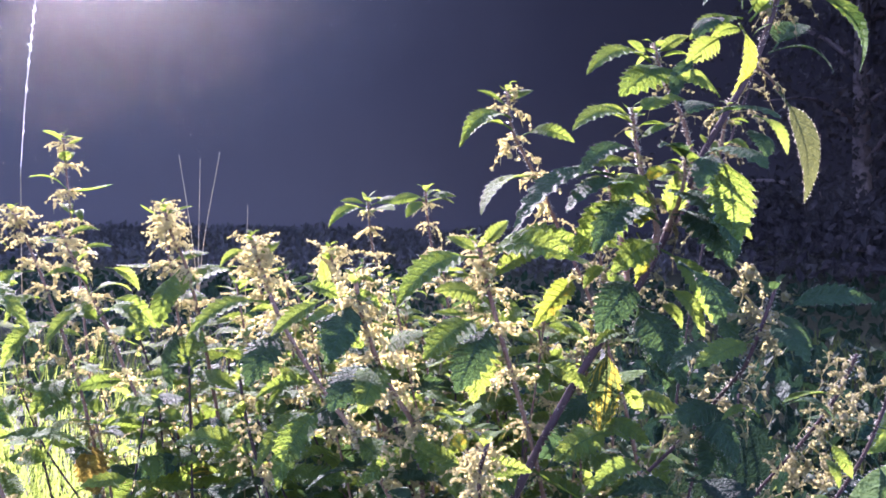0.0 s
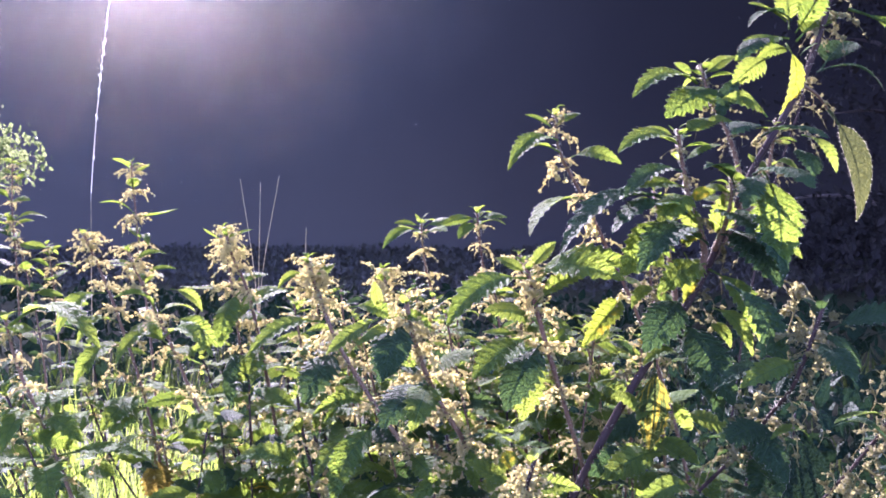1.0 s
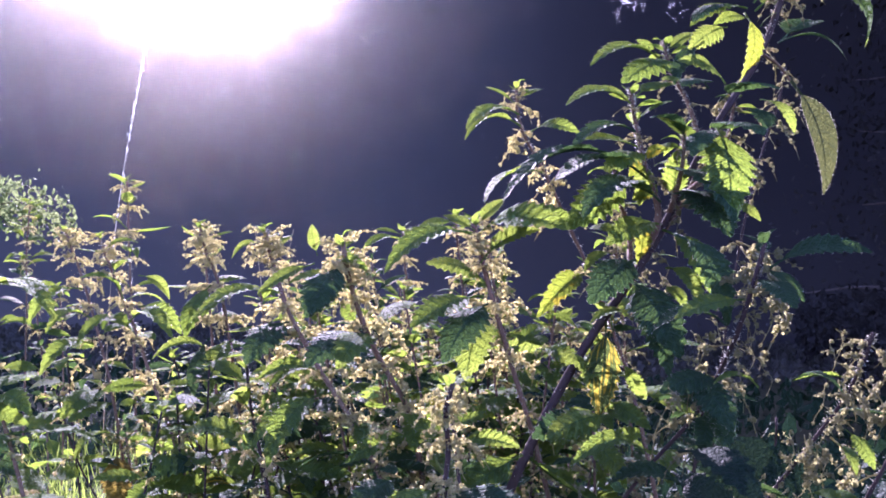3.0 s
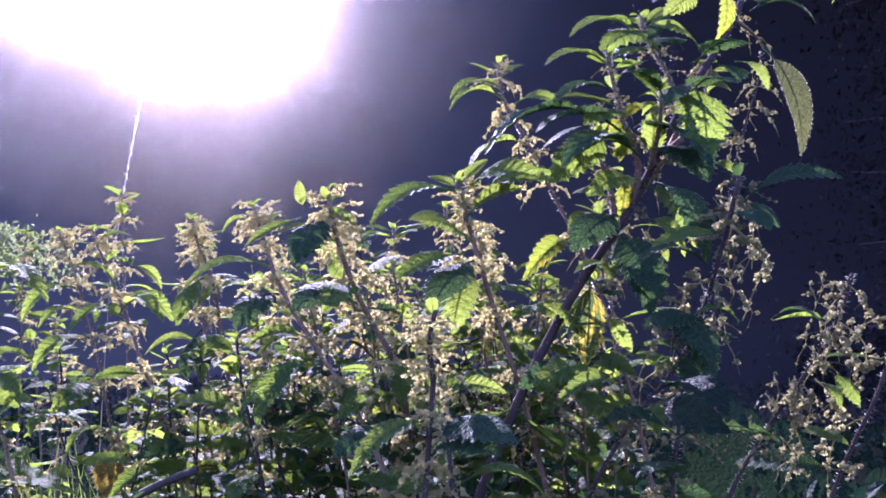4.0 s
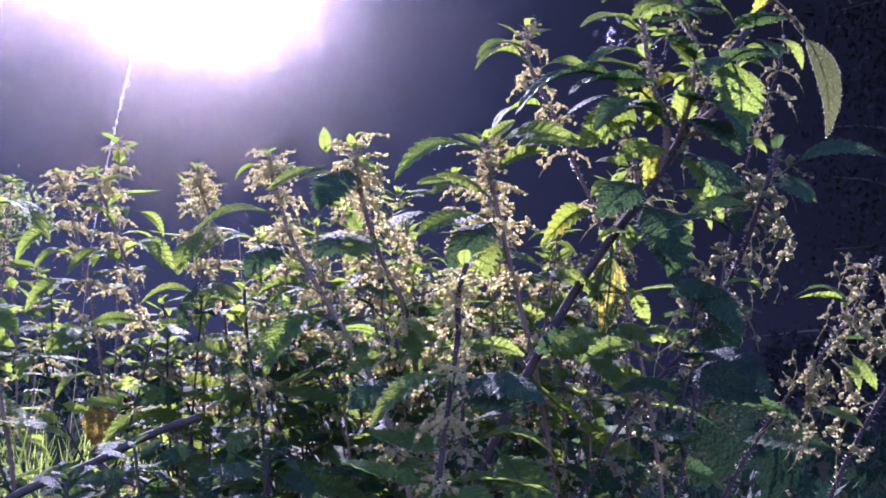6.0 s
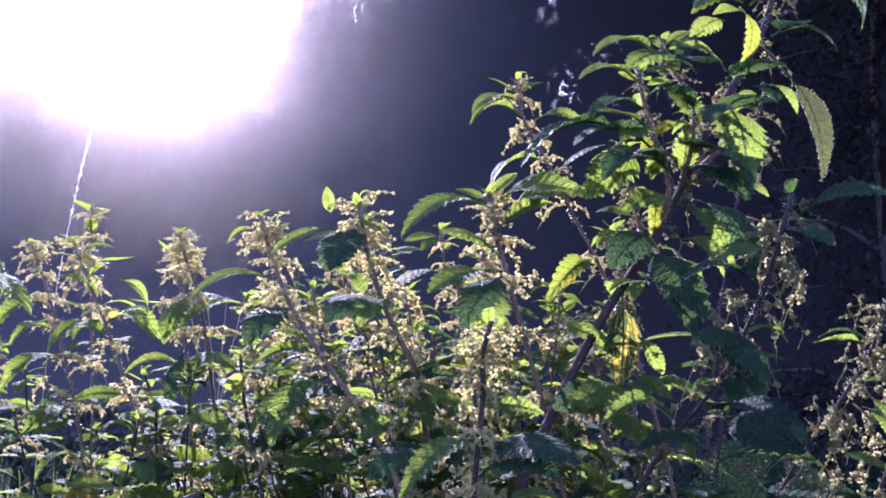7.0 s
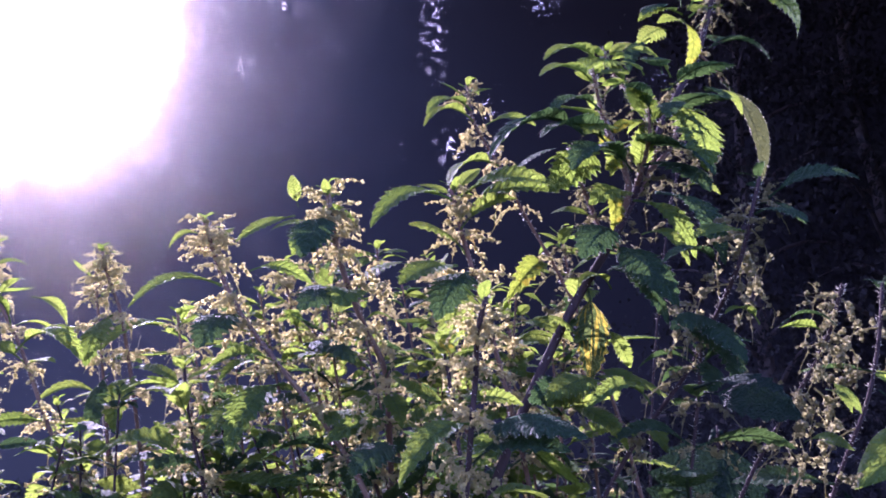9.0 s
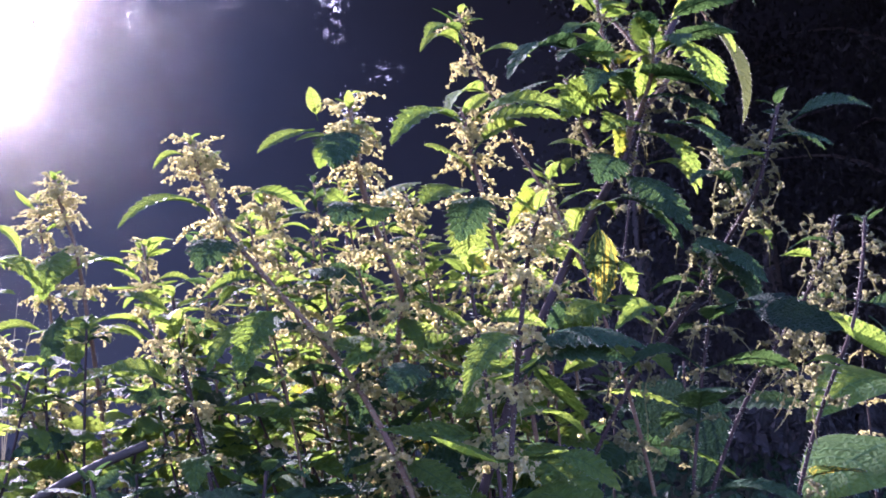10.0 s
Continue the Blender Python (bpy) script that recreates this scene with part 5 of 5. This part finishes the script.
leaf(tall, (0.130, 0.600, 1.174), (0.145, 0.580, 1.167), up=(0, -0.6, 0.9), shape=1)
leaf(tall, (0.113, 0.660, 1.225), (0.094, 0.640, 1.240), up=(0, -0.6, 0.9), shape=3, wide=0.9)
flowers(tall, (0.168, 0.620, 1.286), (0.167, 0.600, 1.268), "s", 2)
flowers(tall, (0.170, 0.620, 1.271), (0.161, 0.600, 1.252), "s", 3)
flowers(tall, (0.192, 0.620, 1.230), (0.191, 0.600, 1.215), "s", 3)
flowers(tall, (0.202, 0.620, 1.239), (0.214, 0.600, 1.233), "s", 4)
flowers(tall, (0.181, 0.620, 1.317), (0.170, 0.600, 1.295), "s", 4)
flowers(tall, (0.229, 0.620, 1.352), (0.228, 0.600, 1.325), "s", 3)
flowers(tall, (0.212, 0.620, 1.347), (0.210, 0.600, 1.321), "s", 3)
flowers(tall, (0.160, 0.620, 1.296), (0.146, 0.600, 1.283), "s", 2)
# the shaded stems beside it
leaf(right_a, (0.215, 0.510, 1.271), (0.233, 0.490, 1.252), up=(0, -0.7, 0.7), kind="d", shape=1, wide=0.9)
leaf(right_a, (0.217, 0.530, 1.200), (0.186, 0.510, 1.203), up=(0, -0.4, 1), shape=2, wide=0.76)
leaf(right_a, (0.200, 0.540, 1.237), (0.151, 0.510, 1.234), up=(0, -0.5, 0.9), kind="d", shape=2, wide=0.76)
leaf(right_a, (0.176, 0.550, 1.201), (0.197, 0.520, 1.171), up=(0.2, -0.7, 0.7), kind="d", shape=1, wide=0.85)
leaf(right_a, (0.240, 0.550, 1.202), (0.266, 0.530, 1.198), up=(0, -0.1, 1), kind="d", shape=4, wide=0.76)
flowers(right_a, (0.206, 0.520, 1.253), (0.195, 0.510, 1.260), "s", 2)
flowers(right_a, (0.208, 0.520, 1.245), (0.220, 0.510, 1.227), "s", 4)
flowers(right_a, (0.205, 0.520, 1.228), (0.212, 0.510, 1.210), "s", 2)
flowers(right_a, (0.215, 0.520, 1.214), (0.223, 0.510, 1.199), "s", 2)
flowers(right_a, (0.202, 0.520, 1.276), (0.205, 0.510, 1.253), "s", 2)
flowers(right_a, (0.212, 0.520, 1.258), (0.229, 0.510, 1.227), "s", 2)
flowers(right_a, (0.168, 0.520, 1.197), (0.152, 0.510, 1.187), "s", 3)
flowers(right_a, (0.163, 0.520, 1.199), (0.165, 0.510, 1.184), "s", 3)
flowers(right_a, (0.192, 0.520, 1.188), (0.196, 0.510, 1.181), "s", 3)
leaf(lower_e, (0.152, 0.550, 1.154), (0.104, 0.520, 1.149), up=(0, -0.5, 0.9), shape=4, wide=0.8)
flowers(lower_e, (0.107, 0.550, 1.149), (0.100, 0.540, 1.132), "s", 3)
flowers(lower_e, (0.108, 0.550, 1.142), (0.117, 0.540, 1.134), "s", 2)
flowers(lower_e, (0.107, 0.550, 1.132), (0.118, 0.540, 1.115), "s", 4)
leaf(lower_e, (0.159, 0.480, 1.157), (0.192, 0.440, 1.141), up=(0.1, -0.98, 0.1), kind="u", shape=0, wide=0.85)
leaf(right_c, (0.275, 0.570, 1.162), (0.279, 0.550, 1.146), up=(0.3, -0.7, 0.6), shape=2, wide=0.8)
leaf(right_c, (0.257, 0.570, 1.129), (0.276, 0.550, 1.126), up=(0, -0.6, 0.9), shape=2, wide=0.8)
flowers(right_c, (0.249, 0.580, 1.168), (0.235, 0.570, 1.147), "s", 2)
flowers(right_c, (0.243, 0.580, 1.154), (0.244, 0.570, 1.137), "s", 3)
flowers(right_c, (0.259, 0.580, 1.154), (0.254, 0.570, 1.134), "s", 4)
flowers(right_c, (0.268, 0.580, 1.158), (0.271, 0.570, 1.134), "s", 5)
flowers(right_c, (0.233, 0.580, 1.136), (0.205, 0.570, 1.132), "s", 2)
flowers(right_c, (0.210, 0.580, 1.132), (0.215, 0.570, 1.120), "s", 5)
flowers(right_c, (0.226, 0.580, 1.132), (0.229, 0.570, 1.123), "s", 2)
flowers(right_c, (0.239, 0.580, 1.122), (0.242, 0.570, 1.109), "s", 2)
flowers(right_c, (0.272, 0.580, 1.198), (0.249, 0.570, 1.183), "s", 2)
flowers(right_c, (0.279, 0.580, 1.202), (0.266, 0.570, 1.172), "s", 2)
flowers(right_c, (0.274, 0.580, 1.228), (0.261, 0.570, 1.205), "s", 2)
flowers(right_c, (0.278, 0.580, 1.235), (0.285, 0.570, 1.220), "s", 4)
# broad leaves under the flower heads
leaf(near, (0.029, 0.520, 1.188), (0.018, 0.500, 1.181), up=(0, -1, 0.3), kind="l", shape=1, wide=1.1)
leaf(near, (-0.004, 0.540, 1.131), (-0.029, 0.500, 1.116), up=(-0.2, -0.8, 0.5), kind="d", shape=1)
leaf(mid_b, (-0.011, 0.580, 1.174), (0.007, 0.560, 1.186), up=(0, -0.3, 1), kind="d", shape=1)
leaf(mid_b, (-0.027, 0.580, 1.126), (-0.009, 0.550, 1.132), up=(0, -0.3, 1), kind="d", shape=1)
leaf(mid_a, (-0.009, 0.600, 1.167), (0.001, 0.570, 1.145), up=(0, -1, 0.3), shape=3, wide=0.9)
leaf(mid_c, (-0.090, 0.660, 1.164), (-0.130, 0.600, 1.133), up=(0, -0.4, 1), shape=2, wide=0.78)
leaf(mid_c, (-0.097, 0.660, 1.187), (-0.125, 0.620, 1.177), up=(0, -0.6, 0.9), shape=2, wide=0.85)
leaf(mid_c, (-0.071, 0.660, 1.205), (-0.030, 0.620, 1.187), up=(0, -0.6, 0.9), kind="d", shape=1, wide=0.9)
leaf(pale_e, (-0.212, 0.840, 1.137), (-0.253, 0.780, 1.127), up=(0, -0.6, 0.9), shape=2, wide=0.78)
leaf(pale_e, (-0.268, 0.840, 1.201), (-0.264, 0.800, 1.144), up=(-0.5, -0.8, 0.3), kind="d", shape=1, wide=0.8)
leaf(pale_e, (-0.275, 0.840, 1.144), (-0.283, 0.800, 1.118), up=(-0.2, -0.7, 0.6), shape=2, wide=0.8)
leaf(pale_b, (-0.242, 0.760, 1.118), (-0.270, 0.720, 1.109), up=(0, -0.6, 0.9), shape=2, wide=0.8)
leaf(pale_b, (-0.304, 0.770, 1.136), (-0.253, 0.740, 1.133), up=(0, -0.6, 0.9), shape=1, wide=0.9)
leaf(pale_b, (-0.329, 0.780, 1.215), (-0.261, 0.740, 1.205), up=(0.1, -0.3, 1), shape=4, wide=0.8)
leaf(pale_c, (-0.428, 0.880, 1.217), (-0.443, 0.820, 1.201), up=(0, -0.3, 1), shape=4, wide=0.8)
flowers(pale_c, (-0.424, 0.870, 1.172), (-0.441, 0.850, 1.155), "f", 3)
flowers(pale_c, (-0.426, 0.870, 1.163), (-0.399, 0.850, 1.150), "f", 2)
flowers(pale_b, (-0.331, 0.780, 1.181), (-0.349, 0.760, 1.185), "f", 3)
flowers(pale_b, (-0.317, 0.770, 1.160), (-0.285, 0.750, 1.176), "f", 2)
flowers(pale_e, (-0.249, 0.850, 1.195), (-0.252, 0.830, 1.178), "f", 3)
flowers(pale_e, (-0.245, 0.850, 1.184), (-0.225, 0.830, 1.195), "f", 4)
flowers(mid_c, (-0.126, 0.670, 1.182), (-0.137, 0.650, 1.164), "f", 1)
flowers(mid_c, (-0.118, 0.670, 1.204), (-0.147, 0.650, 1.186), "f", 1)
flowers(mid_c, (-0.096, 0.660, 1.165), (-0.107, 0.640, 1.144), "f", 1)
flowers(mid_c, (-0.074, 0.640, 1.161), (-0.065, 0.620, 1.142), "f", 1)
flowers(mid_b, (-0.024, 0.580, 1.163), (-0.029, 0.560, 1.149), "f", 1)
flowers(mid_b, (-0.028, 0.580, 1.156), (-0.014, 0.560, 1.142), "f", 3)
flowers(mid_b, (-0.047, 0.570, 1.189), (-0.050, 0.550, 1.170), "f", 1)
flowers(mid_b, (-0.039, 0.570, 1.196), (-0.022, 0.550, 1.199), "f", 1)

# leafy shoots that close the gaps between the flower heads
infill_a = nettle("short leafy nettle between the flowering stems", (0.104, 0.72, 1.139), (0.098, 0.72, 1.187), (0.092, 0.72, 1.217), (0.087, 0.72, 1.244), r=0.0019, size=0.06, strings=2, string=0.03, seed=91, hairs=150, gap=0.034, lift=-0.1)
infill_b = nettle("short leafy nettle between the flowering stems", (0.128, 0.7, 1.108), (0.126, 0.7, 1.154), (0.124, 0.7, 1.182), (0.122, 0.7, 1.208), r=0.0019, size=0.062, strings=2, string=0.03, seed=92, hairs=150, gap=0.034, lift=-0.1, flower='s')
infill_c = nettle("short leafy nettle between the flowering stems", (0.003, 0.78, 1.11), (-0.006, 0.78, 1.158), (-0.012, 0.78, 1.187), (-0.015, 0.78, 1.216), r=0.0019, size=0.062, strings=2, string=0.034, seed=93, hairs=150, gap=0.036, lift=-0.1)
infill_d = nettle("short leafy nettle between the flowering stems", (0.046, 0.74, 1.151), (0.039, 0.74, 1.197), (0.033, 0.74, 1.226), (0.03, 0.74, 1.25), r=0.0019, size=0.062, strings=2, string=0.034, seed=94, hairs=150, gap=0.036, lift=-0.1)
infill_e = nettle("short leafy nettle between the flowering stems", (-0.177, 0.8, 1.141), (-0.187, 0.8, 1.186), (-0.194, 0.8, 1.222), (-0.199, 0.8, 1.253), r=0.0019, size=0.066, strings=2, string=0.034, seed=95, hairs=150, gap=0.036, lift=-0.1)
infill_f = nettle("short leafy nettle between the flowering stems", (-0.056, 0.78, 1.141), (-0.065, 0.78, 1.184), (-0.07, 0.78, 1.214), (-0.074, 0.78, 1.24), r=0.0019, size=0.066, strings=2, string=0.034, seed=96, hairs=150, gap=0.036, lift=-0.1)

rnd = random.Random(21)
for i in range(13):
    x, y = -0.13 + 0.27 * (i + rnd.random()) / 13, rnd.uniform(0.68, 0.86)
    low = Vector((x * (0.6 + 0.55 * y), y, 1.06 + 0.05 * rnd.random()))
    lean = Vector((rnd.uniform(-0.05, 0.02), rnd.uniform(-0.02, 0.02), 0))
    nettle("short leafy nettle with small toothed leaves between the stems", low, low + lean * 0.6 + Vector((0, 0, 0.09)), low + lean + Vector((0, 0, 0.15 + 0.03 * rnd.random())), r=0.0017, size=0.05,
           strings=1 if i % 2 else 0, string=0.03, string_to=0.14, seed=700 + i, hairs=80, gap=0.030, lift=0.05, wide=0.85, tint="g" if i % 4 else "d")

# ---- filling the stand ----
rnd = random.Random(5)
for i in range(17):
    x, y = rnd.uniform(-0.40, 0.02), rnd.uniform(0.76, 1.4)
    top = 0.84 + 0.17 * rnd.random() + 0.10 * (y - 0.8) - 0.3 * max(0, x + 0.05) - 0.08 * math.exp(-((x + 0.07) / 0.06) ** 2)
    lean = Vector((rnd.uniform(-0.06, 0.05), rnd.uniform(-0.05, 0.03), 0))
    low = Vector((x, y, top - 0.30))
    nettle("low nettle in the thick of the stand, leaves in shaded green", low, low + lean * 0.6 + Vector((0, 0, 0.16)), low + lean + Vector((0, 0, 0.30)), r=0.0022, size=0.085,
           strings=0, lift=-0.45, seed=200 + i, hairs=0, tint="d" if x > -0.35 else "g", gap=0.045, plain=True, wide=1.05, stem=DARKSTEM)

for i in range(50):
    x, y = -0.46 + 0.74 * (i + rnd.random()) / 50, rnd.uniform(0.66, 1.05)
    # away from the sun side most plants get the shaded leaf colour
    sunny = x < -0.24
    if sunny and i % 2 or x > 0.12 or x < -0.32 and i % 4:
        continue
    if -0.13 < x < -0.02 and y < 0.92:
        y += 0.35
    top = 1.09 + 0.10 * rnd.random() - 0.45 * max(0, x - 0.06) - 0.09 * math.exp(-((x + 0.08) / 0.05) ** 2)
    lean = Vector((rnd.uniform(-0.13, 0.05), rnd.uniform(-0.06, 0.05), 0))
    low = Vector((x + 0.03, y, top - 0.26))
    nettle("leafy nettle with small cream flowers amid the stand", low, low + lean * 0.6 + Vector((0, 0, 0.14)), low + lean + Vector((0, 0, 0.26)), r=0.0018, size=0.078 if sunny else 0.07,
           strings=2, string=0.04, string_to=0.10 if x < 0.02 else 0.04, lift=-0.3, seed=300 + i, hairs=0, tint="g" if i % 3 == 0 or sunny else "d", gap=0.055 if sunny else 0.042, plain=True, wide=1.0, stem=DARKSTEM)

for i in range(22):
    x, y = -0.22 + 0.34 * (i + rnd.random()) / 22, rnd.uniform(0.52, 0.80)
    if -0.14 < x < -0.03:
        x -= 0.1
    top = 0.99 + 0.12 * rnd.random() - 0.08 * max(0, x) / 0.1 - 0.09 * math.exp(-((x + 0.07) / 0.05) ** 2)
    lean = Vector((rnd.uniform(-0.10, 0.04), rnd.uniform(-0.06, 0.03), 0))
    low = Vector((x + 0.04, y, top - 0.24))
    nettle("low nettle with crowded leaves in shaded green", low, low + lean * 0.6 + Vector((0, 0, 0.13)), low + lean + Vector((0, 0, 0.24)), r=0.0018, size=0.085,
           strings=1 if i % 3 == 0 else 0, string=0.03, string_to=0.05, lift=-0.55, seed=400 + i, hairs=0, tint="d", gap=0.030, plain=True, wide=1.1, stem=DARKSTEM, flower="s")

for i in range(36):
    x, y = -0.50 + 0.72 * (i + rnd.random()) / 36, rnd.uniform(0.70, 0.98)
    if x > 0.12 or x < -0.31 and i % 4:
        continue
    top = 1.13 + 0.06 * rnd.random()
    lean = Vector((rnd.uniform(-0.13, 0.05), rnd.uniform(-0.06, 0.05), 0))
    low = Vector((x + 0.03, y, top - 0.16))
    nettle("leafy nettle amid the stand, with a few cream flowers", low, low + lean * 0.5 + Vector((0, 0, 0.08)), low + lean * 0.8 + Vector((0, 0, 0.16)), r=0.0017, size=0.066,
           strings=2 if i % 2 else 1, string=0.035, string_to=0.10, lift=-0.25, seed=500 + i, hairs=0, tint="d" if i % 3 == 0 else "g", gap=0.036, plain=True, wide=1.0, stem=DARKSTEM, leafy=0.9)

# ---- sapling, stalks, twig and thread ----
def sapling():
    rnd = random.Random(9)
    t = new("sapling")
    t.location = (-3.14, 4.1, -0.05)
    tagged(t, "young tree with small sunlit pale green leaves", "sapling")
    line = spine([(0, 0, 0), (0.05, 0, 0.8), (0.0, 0, 1.7), (0.08, 0.05, 2.8)], 0.05)
    vs, fs = tube(line, lambda k: 0.018 - 0.013 * k, 6, 0)
    part("trunk", mesh_of("trunk", vs, fs, [TWIG]), t)
    places = []
    for i in range(9):
        f = 0.56 + 0.08 * i / 7
        base = line[int(f * (len(line) - 1))]
        a, reach, rise = (0.5 * math.sin(i * 2.1), rnd.uniform(0.40, 0.66), 0.02) if i < 7 else (2.6 + i, 0.3, 0.1)
        limb = spine([base, base + Vector((math.cos(a) * reach * 0.5, math.sin(a) * reach * 0.5, 0.09 + rise)), base + Vector((math.cos(a) * reach, math.sin(a) * reach, rise - 0.02))], 0.04)
        vs, fs = tube(limb, lambda k: 0.005 - 0.003 * k, 4, 0)
        part("limb", mesh_of("limb", vs, fs, [TWIG]), t)
        places += [b + Vector((rnd.gauss(0, 0.04), rnd.gauss(0, 0.05), rnd.gauss(0, 0.025))) for b in limb[2:] for _ in range(10)]
    vs, fs = [], []
    leaf_cloud(rnd, places, 0.036, vs, fs)
    part("crown", mesh_of("crown", vs, fs, [SAPLING], smooth=False), t)


sapling()


def stalk(x, y, tall, lean, label="thin dry grass stalk standing in the sun"):
    vs, fs = tube(spine([(0, 0, 0), (0, 0, tall * 0.4), (lean * 0.1, 0, tall * 0.78), (lean, 0, tall)], 0.05), lambda k: 0.0024 - 0.0016 * k, 5, 0)
    s = new("grass_stalk", mesh_of("grass_stalk", vs, fs, [STRAW]))
    s.location = (x, y, -0.03)
    tagged(s, label, "grass stalk", "dry stalks")


for x, lean, tall in ((-0.80, -0.05, 1.47), (-0.795, 0.01, 1.46), (-0.79, 0.065, 1.48), (-0.65, 0.01, 1.32)):
    stalk(x, 2.5, tall, lean)
stalk(-1.62, 3.0, 1.44, 0.006)


def thread_at(z):
    return Vector((-1.606 - 0.09 * z + 0.06 * z * z, 3.0, z))


vs, fs = tube(spine([thread_at(z) for z in (1.38, 1.6, 1.9, 2.2, 2.6, 3.2)], 0.03), lambda k: 0.0008, 4, 0)
r2 = random.Random(4)
for i in range(60):
    z = r2.choice((r2.uniform(1.45, 2.5), r2.gauss(1.95, 0.1), r2.gauss(2.2, 0.12)))
    c = thread_at(z) + Vector((r2.gauss(0, 0.0025), r2.gauss(0, 0.0025), 0))
    o = len(vs)
    s = r2.uniform(0.0018, 0.0048)
    vs += [c + Vector((v.x * s * 0.7, v.y * s * 0.7, v.z * s * 2.2)) for v in ICO_V]
    fs += [[o + j for j in k] for k in ICO_F]
tagged(new("spider_thread", mesh_of("spider_thread", vs, fs, [SILK])), "glinting spider thread with fluff, hanging in the light", "spider thread")

vs, fs = tube(spine([(-0.62, 0.62, 0.0), (-0.42, 0.61, 0.62), (-0.345, 0.60, 0.985), (-0.301, 0.60, 1.022), (-0.237, 0.60, 1.054), (-0.191, 0.60, 1.080), (-0.162, 0.605, 1.092)], 0.012), lambda k: 0.0064 - 0.0035 * k, 7, 0.05)
twig = new("dead_twig")
twig.location = (-0.62, 0.62, 0.0)
tagged(twig, "dark bent dead twig leaning among the nettles", "twig")
part("stick", mesh_of("stick", [v - twig.location for v in vs], fs, [TWIG]), twig)
vs, fs = tube(spine([(-0.236, 0.60, 1.053), (-0.205, 0.595, 1.042), (-0.172, 0.59, 1.040)], 0.008), lambda k: 0.0028 - 0.0015 * k, 6, 0)
part("side_twig", mesh_of("side_twig", [v - twig.location for v in vs], fs, [TWIG]), twig)
